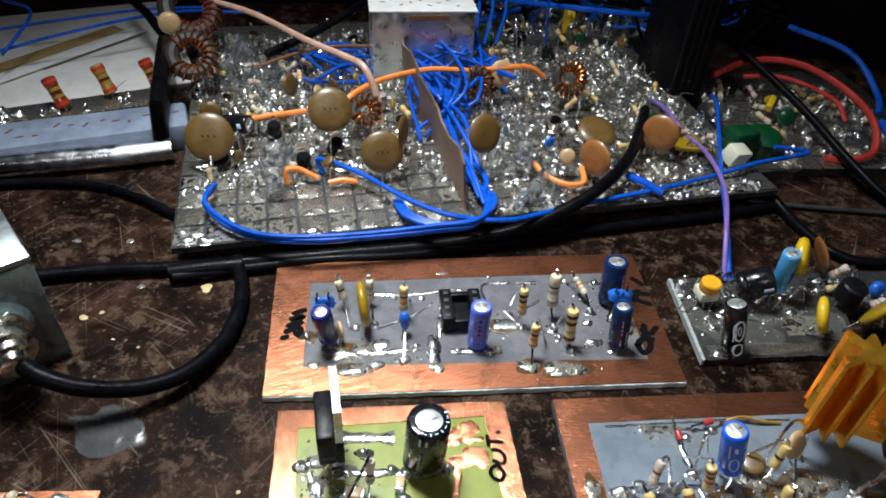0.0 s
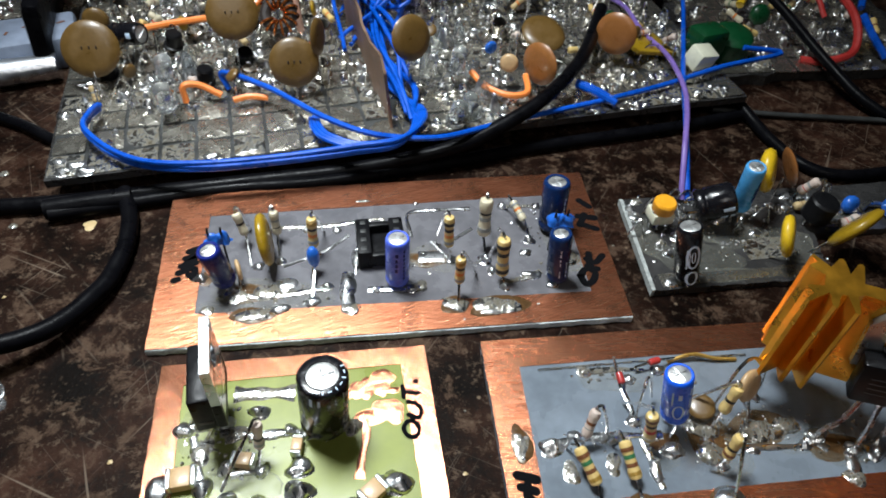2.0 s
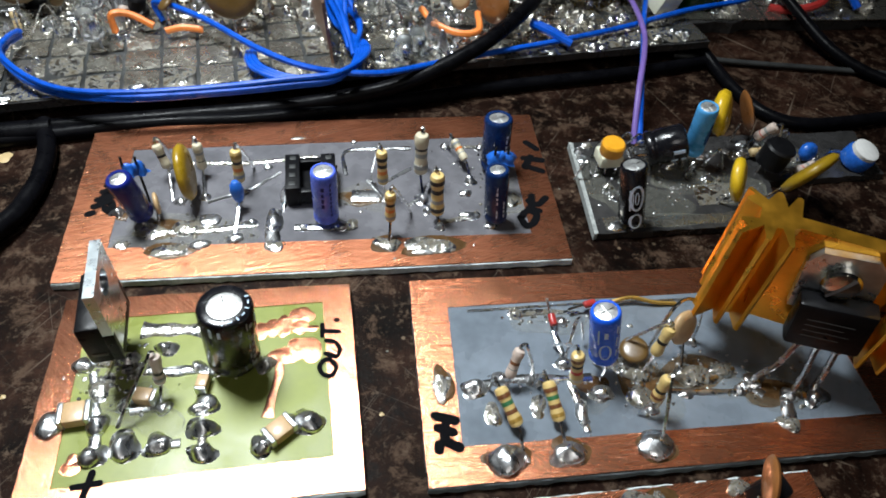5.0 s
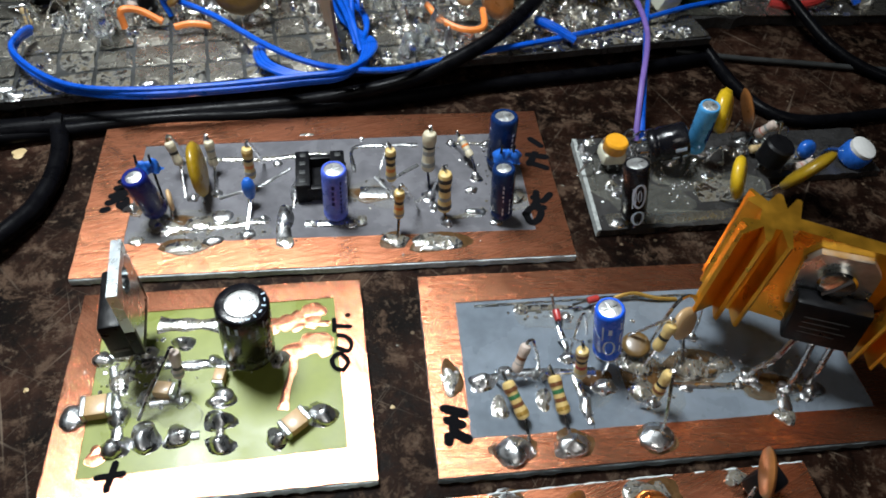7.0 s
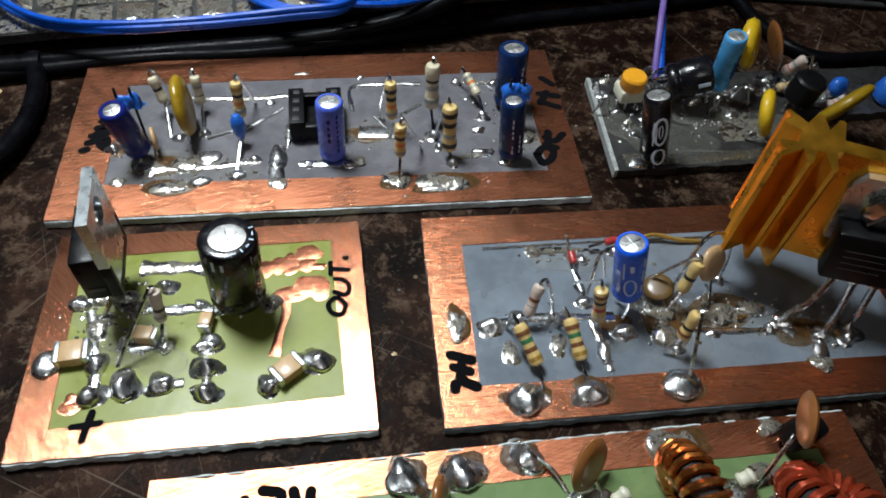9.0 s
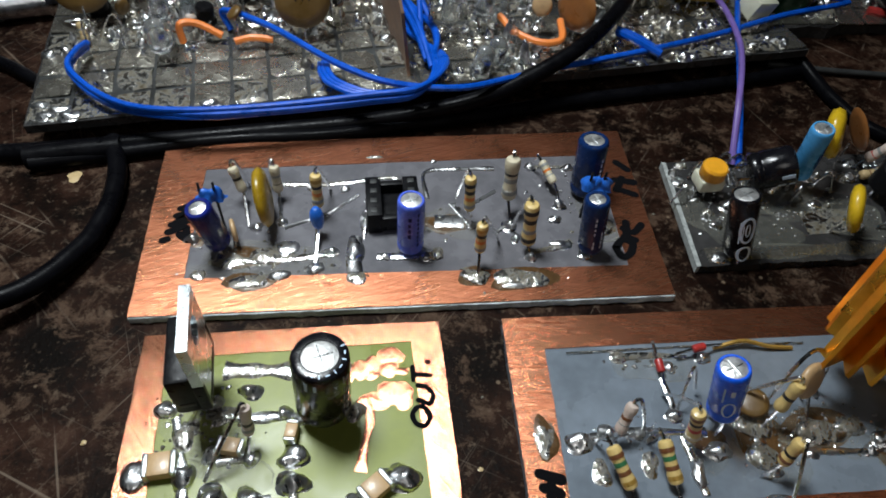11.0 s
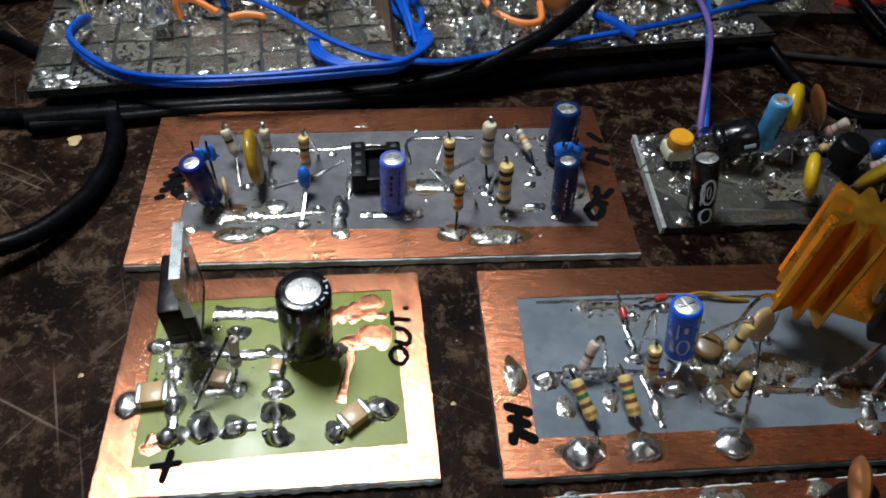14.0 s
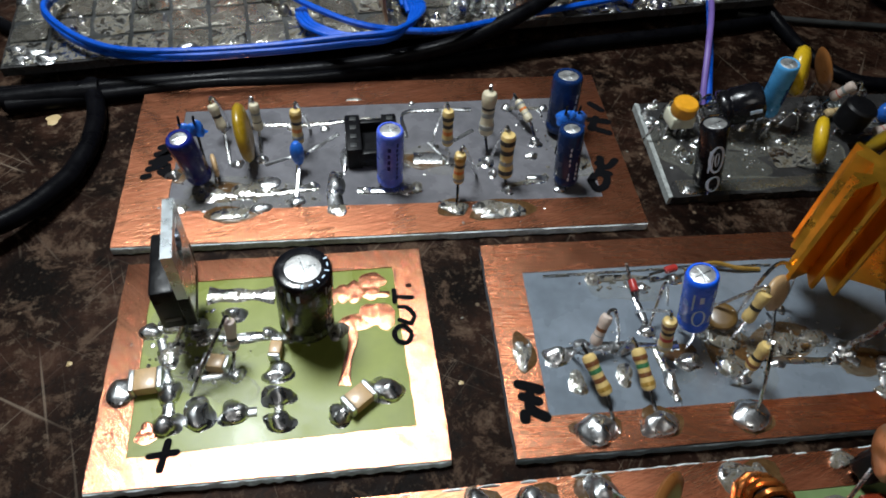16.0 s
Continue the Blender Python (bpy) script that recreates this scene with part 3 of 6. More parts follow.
# ---- setting ----
top = part("workbench", box((4, 10, -1.5), (170, 110, 3.0), bevel=0.3), BENCH)
tagged(top, "dark brown worn and scratched workbench top", "workbench", kind="structure")
wall = part("wall_north", box((4, 70.5, 40), (300, 10, 260), bevel=0), WALL)
tagged(wall, "plain grey painted wall behind the bench", "wall", kind="structure")
for k, (x, y, r, h) in enumerate(((-4.09, 2.41, 0.13, 0.03), (-3.13, 3.35, 0.13, 0.03), (-1.67, 3.26, 0.20, 0.02), (-1.50, 3.70, 0.10, 0.03), (-1.24, 3.69, 0.10, 0.03), (-3.81, 5.01, 0.15, 0.03), (-2.72, 1.5, 0.05, 0.03), (-5.08, 5.04, 0.14, 0.04), (-3.75, 2.55, 0.08, 0.05), (-3.3, 1.75, 0.06, 0.04), (5.05, -2.6, 0.05, 0.02), (5.2, -1.55, 0.03, 0.02), (-0.2, -1.9, 0.06, 0.03), (8.75, 1.9, 0.04, 0.02))):
    tagged(part("solder_splash", blob(x, y, 0.0, r * 0.6, r * 0.5, h * 0.6, k + 40), BEIGE if k % 2 == 0 else SOLDER_DULL), "small pale splash of flux and solder on the bench", "solder splash", "splashes on the bench")

# ---- board with the socket and the small electrolytics ----
A = board((4.2, 2.0), [(0.0, 0.0), (8.5, 0.0), (8.58, 4.03), (-0.12, 3.92)], [(0.71, 0.69), (7.9, 0.62), (7.96, 3.36), (0.70, 3.2)], LAM_GREY, COPPER, "copper-bordered circuit board with an empty chip socket on the bench", 3)
capacitor(A, (1.22, 1.26, 0.36), (1.11, 1.13, 1.30), 0.225, NAVY, "navy blue leaning electrolytic capacitor", lettering(-40, 4, 0.3, 0.85, 6, DKBLUE, 1), lip=0.64)
capacitor(A, (4.30, 1.13, 0.24), (4.31, 1.14, 1.34), 0.235, VIOLET, "pale violet electrolytic capacitor", lettering(-22, 7, 0.15, 0.85, 6, PRINT_DK, 2) + lettering(14, 4, 0.2, 0.9, 8, PRINT_DK, 3))
capacitor(A, (7.50, 2.33, 0.25), (7.47, 2.41, 1.36), 0.285, DKBLUE, "dark blue electrolytic capacitor", lettering(20, 5, 0.3, 0.8, 5, PRINT, 4), lip=0.68)
capacitor(A, (7.29, 0.95, 0.26), (7.2, 1.02, 1.36), 0.225, DKBLUE, "dark blue electrolytic capacitor", lettering(-22, 4, 0.15, 0.8, 7, PRINT, 5) + lettering(14, 4, 0.15, 0.5, 4, PRINT, 6), lip=0.64)


def crumb(parent, x, y, z, mat, seed, label):
    """A small dipped capacitor of uneven shape with two upright leads."""
    geo = join(*[blob(x + dx, y + dy, z, 0.13, 0.09, 0.24, seed + k, 0.5) for k, (dx, dy) in enumerate(((0, 0), (0.12, 0.03), (-0.10, 0.05)))])
    c = part("dipped_capacitor", geo, mat, parent, label, 80)
    for dx in (-0.13, 0.10):
        part("lead", tube([(x + dx, y, 0.15), (x + dx, y, z + 0.1), (x + dx + 0.01, y, z + 0.36)], 0.022, 6), BLK, c)


crumb(A, 1.12, 1.75, 0.85, BLUE_EP, 5, "small bright blue dipped capacitor")
crumb(A, 7.45, 1.75, 0.85, BLUE_EP, 9, "small bright blue dipped capacitor")
resistor(A, (1.49, 2.35, 0.44), (1.38, 2.45, 0.88), 0.105, PALE, [(0.25, B_BROWN), (0.55, B_BLACK), (0.75, B_BLACK)], "pale standing resistor", (1.61, 1.75, 0.16), (1.52, 2.75, 0.16))
resistor(A, (2.08, 2.40, 0.36), (2.06, 2.48, 0.86), 0.105, PALE, [(0.3, B_BLACK), (0.65, B_GREY)], "pale standing resistor", (2.14, 1.8, 0.16), (1.9, 2.7, 0.16))
resistor(A, (2.78, 1.98, 0.40), (2.79, 2.05, 1.05), 0.115, YELLOWISH, [(0.2, B_GREY), (0.42, B_ORANGE), (0.65, B_BLACK), (0.85, B_GOLD)], "yellow standing resistor with orange band", (2.75, 1.35, 0.16), (2.95, 2.6, 0.16))
resistor(A, (5.32, 1.68, 0.52), (5.30, 1.72, 1.22), 0.115, YELLOWISH, [(0.16, B_GREY), (0.38, B_ORANGE), (0.58, B_BLACK), (0.8, B_BLACK)], "yellow standing resistor with black bands", (5.36, 1.6, 0.16), (5.12, 2.1, 0.16))
resistor(A, (5.39, 0.76, 0.52), (5.39, 0.78, 1.12), 0.110, YELLOWISH, [(0.15, B_GREY), (0.4, B_ORANGE), (0.62, B_BLACK), (0.85, B_GOLD)], "yellow standing resistor with black band", (5.36, 0.52, 0.2), (5.8, 1.25, 0.16))
resistor(A, (6.02, 1.90, 0.55), (6.02, 1.98, 1.36), 0.150, PALE, [(0.2, B_GREY), (0.5, B_GREY), (0.68, B_BLACK)], "thick pale standing resistor", (6.05, 1.62, 0.16), (6.2, 2.5, 0.16))
resistor(A, (6.92, 2.35, 0.42), (6.74, 2.72, 0.60), 0.095, PALE, [(0.3, B_GREY), (0.55, B_ORANGE), (0.8, B_GREY)], "small slanting resistor with orange bands", (7.02, 2.08, 0.16), (6.66, 3.0, 0.16))
resistor(A, (6.24, 1.03, 0.36), (6.20, 1.08, 1.22), 0.145, YELLOWISH, [(0.15, B_BLACK), (0.35, B_GREY), (0.62, B_BLACK), (0.85, B_BLACK)], "thick yellow standing resistor", (6.28, 0.9, 0.16), (6.05, 1.5, 0.16))
disc(A, (1.93, 1.85, 0.76), 0.50, 0.22, (1, 0.10, 0.10), MUSTARD, "mustard yellow dipped capacitor seen edge on", [(1.93, 1.62, 0.16), (1.98, 2.0, 0.16)])
disc(A, (1.45, 1.42, 0.45), 0.20, 0.09, (1, 0.3, 0), TAN_LT, "small tan ceramic disc", [(1.44, 1.25, 0.16)])
bead = part("bead_capacitor", lathe([(0.02, 0.0), (0.07, 0.04), (0.105, 0.14), (0.12, 0.26), (0.10, 0.38), (0.05, 0.45), (0.02, 0.46)], (2.80, 1.52, 0.32), (-0.05, 0.1, 1), 18), BLUE_EP, A, "small blue teardrop capacitor")
part("lead", tube([(2.80, 1.52, 0.34), (2.78, 1.2, 0.26), (2.75, 0.85, 0.17)], 0.026, 6), WIRE, bead)

# open chip socket: frame with two rows of holes
sock = part("chip_socket", join(box((3.72, 1.98, 0.38), (0.26, 0.92, 0.44), 2), box((4.36, 1.98, 0.38), (0.26, 0.92, 0.44), 2), box((4.04, 2.38, 0.36), (0.48, 0.12, 0.30), 2), box((4.04, 1.58, 0.36), (0.48, 0.12, 0.30), 2), box((4.04, 1.98, 0.25), (0.46, 0.70, 0.12), 2)), BLK, A, "empty black eight-pin chip socket")
for sx in (3.72, 4.36):
    for k in range(4):
        y = 1.64 + k * 0.227
        part("contact", box((sx, y, 0.600), (0.11, 0.10, 0.02), bevel=0.005), DARKGREY, sock)
        part("pin", box((sx - 0.135 if sx < 4 else sx + 0.135, y, 0.26), (0.03, 0.07, 0.24), bevel=0.008), WIRE, sock)

for k, (p, w) in enumerate((([(1.8, 2.78), (2.9, 2.74), (4.05, 2.86), (4.15, 2.7)], 0.10), ([(4.66, 2.3), (4.66, 2.98), (5.3, 3.04), (5.95, 3.04)], 0.09), ([(2.2, 1.7), (2.9, 2.0), (3.45, 2.45)], 0.08), ([(1.3, 1.05), (1.9, 1.0), (2.6, 1.05), (3.1, 1.12)], 0.13), ([(3.4, 1.45), (3.36, 1.0), (3.42, 0.55)], 0.24), ([(5.4, 2.1), (5.9, 2.45)], 0.07), ([(6.3, 0.98), (6.8, 1.08), (7.05, 1.2)], 0.11), ([(4.75, 1.75), (5.25, 1.72)], 0.34), ([(3.75, 1.0), (4.5, 0.98)], 0.13), ([(6.6, 3.06), (7.4, 3.02)], 0.08), ([(5.75, 1.42), (6.1, 1.66)], 0.08), ([(5.05, 2.15), (5.35, 1.6)], 0.07))):
    part("tinned_trace", track([(x, y, 0.15) for x, y in p], w, 0.035, k), SOLDER if k % 3 else SOLDER_DULL, A)
for k, (x, y, rx, ry, h, m) in enumerate(((1.78, 0.55, 0.42, 0.17, 0.09, 1), (2.18, 0.66, 0.20, 0.12, 0.10, 0), (0.92, 0.74, 0.13, 0.10, 0.09, 1), (1.35, 1.05, 0.30, 0.20, 0.07, 1), (1.9, 1.08, 0.28, 0.20, 0.08, 1), (2.3, 1.25, 0.2, 0.16, 0.06, 0), (0.72, 1.52, 0.14, 0.12, 0.12, 0), (2.74, 0.80, 0.16, 0.12, 0.12, 0), (3.40, 0.58, 0.20, 0.14, 0.10, 1), (3.36, 1.15, 0.15, 0.34, 0.10, 0), (5.33, 0.52, 0.24, 0.18, 0.12, 1), (5.95, 0.46, 0.34, 0.17, 0.10, 1), (6.25, 0.40, 0.26, 0.17, 0.12, 1), (5.98, 0.30, 0.28, 0.08, 0.06, 0), (4.55, 1.0, 0.15, 0.13, 0.10, 0), (4.75, 1.02, 0.10, 0.12, 0.09, 1), (3.9, 1.0, 0.10, 0.08, 0.09, 0), (3.77, 3.42, 0.20, 0.06, 0.05, 1), (4.84, 3.28, 0.06, 0.05, 0.04, 0), (1.75, 1.75, 0.11, 0.10, 0.10, 0), (2.15, 1.85, 0.10, 0.10, 0.10, 0), (3.2, 2.6, 0.08, 0.07, 0.07, 0), (6.03, 1.58, 0.12, 0.15, 0.13, 0), (6.1, 1.3, 0.08, 0.12, 0.10, 0), (7.0, 2.06, 0.12, 0.10, 0.12, 0), (6.64, 3.05, 0.12, 0.09, 0.1, 0), (7.36, 3.0, 0.11, 0.09, 0.1, 0), (6.85, 1.12, 0.2, 0.1, 0.09, 0), (7.2, 0.85, 0.12, 0.10, 0.10, 0), (7.66, 1.5, 0.22, 0.2, 0.08, 1), (7.5, 1.9, 0.14, 0.12, 0.1, 1), (6.85, 1.7, 0.12, 0.1, 0.09, 0), (2.6, 2.66, 0.08, 0.08, 0.07, 0), (5.36, 1.62, 0.1, 0.1, 0.09, 0), (3.55, 1.75, 0.07, 0.3, 0.08, 0), (1.42, 2.68, 0.08, 0.08, 0.07, 0), (3.0, 1.15, 0.12, 0.09, 0.09, 0), (6.28, 0.86, 0.1, 0.09, 0.1, 0))):
    lump(A, x, y, rx, ry, h, k, SOLDER_DULL if m else SOLDER)
for k, (x, y, rx, ry) in enumerate(((1.75, 0.55, 0.52, 0.22), (6.05, 0.45, 0.62, 0.26), (5.3, 0.52, 0.32, 0.24), (1.7, 1.1, 0.55, 0.28), (4.95, 1.7, 0.45, 0.25), (0.8, 1.5, 0.2, 0.18), (7.6, 1.5, 0.3, 0.25))):
    part("flux_stain", blob(x, y, 0.1505 if 0.75 < y else 0.1655, rx * 0.72, ry * 0.72, 0.012, k + 70), FLUX, A, "amber flux residue", 80)
scribble(A, [[(0.42, 2.22), (0.62, 2.30)], [(0.38, 2.05), (0.62, 2.12), (0.40, 1.9)], [(0.33, 1.85), (0.58, 1.92)], [(0.30, 1.68), (0.55, 1.78), (0.6, 1.62)], [(0.25, 1.5), (0.3, 1.52)], [(0.5, 1.62), (0.64, 1.5)]], r=0.07)
scribble(A, [[(8.32, 3.11), (8.48, 2.91)], [(8.17, 2.64), (8.51, 2.56)], [(8.15, 2.41), (8.45, 2.24)], [(8.31, 2.67), (8.14, 2.38)]], r=0.075)
scribble(A, [[(8.02, 1.43), (8.17, 1.33), (8.36, 1.50)], [(8.10, 1.57), (8.04, 1.28)], [(7.99, 1.24), (8.16, 1.16)], [(7.78, 1.01), (7.93, 1.17), (8.09, 1.08), (7.99, 0.86), (7.84, 0.81), (7.78, 1.01)]], r=0.068)

# ---- voltage regulator board ----
B = board((2.55, -2.05), [(0.42, -3.76), (4.77, -3.74), (4.66, -0.32), (0.33, -0.36)], [(0.84, -3.38), (4.38, -3.25), (4.22, -0.66), (0.73, -0.76)], LAM_GREEN, COPPER_B, "copper-bordered regulator board with yellow-green window and black capacitor", 11)
cap_b = capacitor(B, (2.99, -1.72, 0.36), (3.05, -1.70, 1.58), 0.40, BLK_GLOSS, "large black electrolytic capacitor", [(-22, 3, 0.80, 0.90, PRINT), (-40, 3, 0.78, 0.92, PRINT), (72, 2, 0.75, 0.88, PRINT)] + lettering(48, 7, 0.1, 0.9, 7, BLUEPAPER, 7) + lettering(38, 2, 0.1, 0.95, 5, BLUEPAPER, 8), lip=0.62)
for k in range(11):
    a = radians(-165 + 19 * k)
    part("printed_mark", box((3.05 + math.cos(a) * 0.305, -1.70 + math.sin(a) * 0.305, 1.585), (0.055, 0.018, 0.008), math.degrees(a) + 90 * (k % 2), bevel=0), PRINT, cap_b)


def at_reg(dx, dy, z):
    """A point of the upright regulator: out from its metal back, along its width, height."""
    c, s = math.cos(radians(7)), math.sin(radians(7))
    return (1.60 + dx * c - dy * s, -1.44 + dx * s + dy * c, z)


reg = part("regulator", box(at_reg(-0.275, 0, 1.17), (0.31, 0.99, 0.76), 7, (0, 0), 0.05), BLK, B, "black power regulator standing on its leads")
hole = [(0.185 * math.cos(2 * math.pi * k / 24), 1.86 + 0.185 * math.sin(2 * math.pi * k / 24)) for k in range(24)]
rim = []
for k in range(24):
    a, b = math.cos(2 * math.pi * k / 24), math.sin(2 * math.pi * k / 24)
    g = max(abs(a), abs(b))
    rim.append((0.475 * a / g, 1.86 + 0.29 * b / g))
vs = [at_reg(x, y, z) for x in (-0.13, 0.0) for loop in (rim, hole) for y, z in loop]
fs = []
for k in range(24):
    q = (k + 1) % 24
    fs += [(k, 24 + k, 24 + q, q), (48 + k, 48 + q, 72 + q, 72 + k), (k, q, 48 + q, 48 + k), (24 + k, 72 + k, 72 + q, 24 + q)]
part("metal_tab", join((vs, fs), box(at_reg(-0.065, 0, 1.46), (0.13, 0.95, 0.22), 7, bevel=0), box(at_reg(-0.065, 0, 1.14), (0.125, 0.80, 0.42), 7, bevel=0)), TABR, reg, "tinned metal tab with a round hole", 20)
for s in (-1, 1):
    part("moulding_edge", box(at_reg(-0.065, s * 0.445, 1.07), (0.135, 0.085, 0.55), 7, bevel=0.015), BLK, reg)
part("moulding_edge", box(at_reg(-0.065, 0, 0.86), (0.135, 0.80, 0.13), 7, bevel=0.015), BLK, reg)
part("moulding_notch", box(at_reg(-0.26, -0.49, 1.0), (0.20, 0.03, 0.07), 7, bevel=0.008), CORE, reg)
for k in range(3):
    p0, p1 = at_reg(-0.20, -0.25 + 0.25 * k, 0.82), (1.18 + 0.10 * k, -1.80 + 0.28 * k, 0.16)
    part("lead", tube([p0, (p0[0] - 0.01, p0[1], 0.62), ((p0[0] + p1[0]) / 2, (p0[1] + p1[1]) / 2, 0.36), p1], 0.035, 6), WIRE, reg)
resistor(B, (2.06, -2.12, 0.48), (2.08, -2.02, 0.98), 0.095, PINKISH, [(0.2, B_GREY), (0.42, B_BLACK), (0.75, B_ORANGE)], "pale standing resistor with orange band", (2.02, -2.32, 0.2), (1.52, -2.62, 0.22))


def chip(parent, x, y, turn, sx, sy):
    c = part("chip_capacitor", box((x, y, 0.27), (sx * 0.66, sy, 0.17), turn, bevel=0.02), TAN_LT, parent, "tan ceramic chip capacitor")
    co, si = math.cos(radians(turn)), math.sin(radians(turn))
    for s in (-1, 1):
        part("end_cap", box((x + co * s * sx * 0.41, y + si * s * sx * 0.41, 0.27), (sx * 0.18, sy * 1.03, 0.18), turn, bevel=0.02), TABM, c)


chip(B, 0.95, -2.40, 5, 0.42, 0.31)
chip(B, 3.66, -2.86, 38, 0.42, 0.27)
chip(B, 1.80, -2.20, -12, 0.36, 0.20)
chip(B, 2.57, -2.05, 82, 0.30, 0.16)
for k, (p, w) in enumerate((([(1.55, -1.0), (2.0, -1.02), (2.5, -1.05)], 0.26), ([(1.4, -1.62), (1.9, -1.75), (2.45, -1.75)], 0.15), ([(1.13, -2.2), (1.22, -2.6), (1.27, -2.98)], 0.17), ([(2.02, -2.9), (2.35, -2.88)], 0.13), ([(2.6, -2.6), (2.65, -3.05)], 0.13), ([(0.85, -1.55), (1.15, -1.5), (1.5, -1.45)], 0.14), ([(1.62, -2.35), (2.05, -2.3)], 0.16), ([(1.0, -1.7), (1.12, -2.1)], 0.15))):
    part("tinned_trace", track([(x, y, 0.15) for x, y in p], w, 0.04, k + 20), SOLDER if k % 4 else SOLDER_DULL, B)
for k, (x, y, rx, ry, h, m) in enumerate(((0.62, -2.48, 0.21, 0.24, 0.14, 0), (1.24, -2.52, 0.14, 0.16, 0.16, 0), (1.27, -2.98, 0.18, 0.17, 0.16, 0), (1.63, -2.86, 0.19, 0.23, 0.17, 0), (2.08, -2.88, 0.20, 0.15, 0.15, 0), (2.6, -2.36, 0.20, 0.15, 0.16, 0), (2.62, -2.68, 0.19, 0.16, 0.16, 0), (2.66, -3.03, 0.19, 0.15, 0.16, 0), (3.42, -3.02, 0.18, 0.15, 0.15, 0), (4.0, -2.72, 0.22, 0.18, 0.17, 0), (3.80, -2.70, 0.15, 0.13, 0.14, 0), (0.82, -1.58, 0.15, 0.13, 0.13, 0), (1.1, -1.5, 0.2, 0.14, 0.12, 1), (1.45, -1.5, 0.16, 0.12, 0.12, 0), (1.95, -1.36, 0.14, 0.12, 0.13, 0), (2.05, -2.34, 0.12, 0.12, 0.12, 0), (1.55, -2.25, 0.12, 0.12, 0.12, 0), (3.4, -1.75, 0.16, 0.13, 0.13, 1), (2.7, -1.78, 0.14, 0.12, 0.11, 0), (1.15, -1.95, 0.18, 0.2, 0.09, 1), (1.6, -1.7, 0.2, 0.14, 0.08, 1), (2.45, -1.72, 0.13, 0.1, 0.1, 0))):
    lump(B, x, y, rx, ry, h, k + 100, SOLDER_DULL if m else SOLDER)
for k, (x, y, rx, ry, tn) in enumerate(((3.30, -1.14, 0.13, 0.14, 0), (3.46, -1.08, 0.10, 0.13, 0), (3.62, -1.03, 0.12, 0.15, 0.3), (3.66, -1.18, 0.08, 0.08, 0), (3.88, -0.90, 0.17, 0.14, 0.2), (3.88, -1.08, 0.10, 0.13, 0), (4.05, -1.14, 0.10, 0.05, 0), (3.62, -1.62, 0.26, 0.13, 0.15), (3.92, -1.50, 0.22, 0.18, 0.3), (4.06, -1.58, 0.14, 0.16, 0), (1.04, -3.12, 0.13, 0.09, 0.2), (1.0, -3.0, 0.06, 0.08, 0))):
    part("copper_island", blob(x, y, 0.150, rx, ry, 0.007, k + 60, 0.25, 18, tn), COPPER_B, B, "bare copper patch")
part("copper_island", track([(x, y, 0.15) for x, y in [(3.58, -1.6), (3.60, -1.9), (3.52, -2.25), (3.47, -2.6)]], 0.15, 0.006, 61), COPPER_B, B, "bare copper patch")
spatter(B, 1.35, -1.85, 0.6, 0.5, 30, 211)
spatter(B, 1.15, -2.0, 0.4, 0.7, 26, 212, clear=True)
# marker lettering on the copper, reading along the border
for strokes in (
    [[(4.33, -1.73), (4.42, -1.87), (4.36, -2.01), (4.23, -1.98), (4.18, -1.85), (4.24, -1.75), (4.33, -1.73)]],
    [[(4.28, -1.40), (4.40, -1.43), (4.48, -1.56), (4.43, -1.69), (4.27, -1.63)]],
    [[(4.22, -1.10), (4.22, -1.31)], [(4.24, -1.22), (4.47, -1.25)]],
    [[(4.43, -1.03), (4.45, -1.03)]],
):
    scribble(B, strokes, r=0.036, label="black marker letter", name="letter")
scribble(B, [[(1.11, -3.38), (1.43, -3.35)], [(1.31, -3.20), (1.26, -3.56)]], r=0.042)

# ---- power stage board with the gold heat sink ----
C = board((9.3, -2.1), [(5.59, -3.80), (13.05, -3.83), (13.05, -0.36), (5.63, -0.33)], [(6.12, -3.27), (12.45, -3.30), (12.45, -0.88), (6.20, -0.90)], LAM_BLUE, COPPER_C, "copper-bordered power board carrying a gold finned heat sink", 21, edge=EDGE_DK)
cap_c = capacitor(C, (8.30, -2.25, 0.60), (8.10, -2.17, 1.62), 0.232, BLUE, "royal blue electrolytic capacitor", [(18, 2.5, 0.2, 0.34, PRINT), (18, 2.5, 0.42, 0.62, PRINT), (18, 2.5, 0.7, 0.85, PRINT), (34, 2, 0.3, 0.55, PRINT), (34, 2, 0.65, 0.8, PRINT), (-55, 3, 0.5, 0.8, PRINT)])
ax_c = Vector((8.10, -2.17, 1.62)) - Vector((8.30, -2.25, 0.60))
part("printed_ring", oval((8.30, -2.25, 0.60), ax_c, 0.2135, 0.36, 0.17, facing(ax_c, (0.25, -1, 0.2)) - 28, 24), PRINT, cap_c)
part("printed_mark", wrap((8.30, -2.25, 0.60), ax_c, 0.2135, 0.68, 0.80, facing(ax_c, (0.25, -1, 0.2)) - 34, facing(ax_c, (0.25, -1, 0.2)) - 20), PRINT, cap_c)
resistor(C, (6.90, -3.10, 0.32), (6.68, -2.66, 0.62), 0.115, YELLOWISH, [(0.16, B_GOLD), (0.38, B_BROWN), (0.6, B_GREEN), (0.8, B_BROWN)], "yellow leaning resistor with green band", (6.93, -3.4, 0.2), (6.62, -2.42, 0.18))
resistor(C, (7.50, -3.08, 0.32), (7.38, -2.62, 0.62), 0.115, YELLOWISH, [(0.16, B_GOLD), (0.38, B_BROWN), (0.6, B_GREEN), (0.8, B_BROWN)], "yellow leaning resistor with green band", (7.54, -3.4, 0.2), (7.3, -2.4, 0.18))
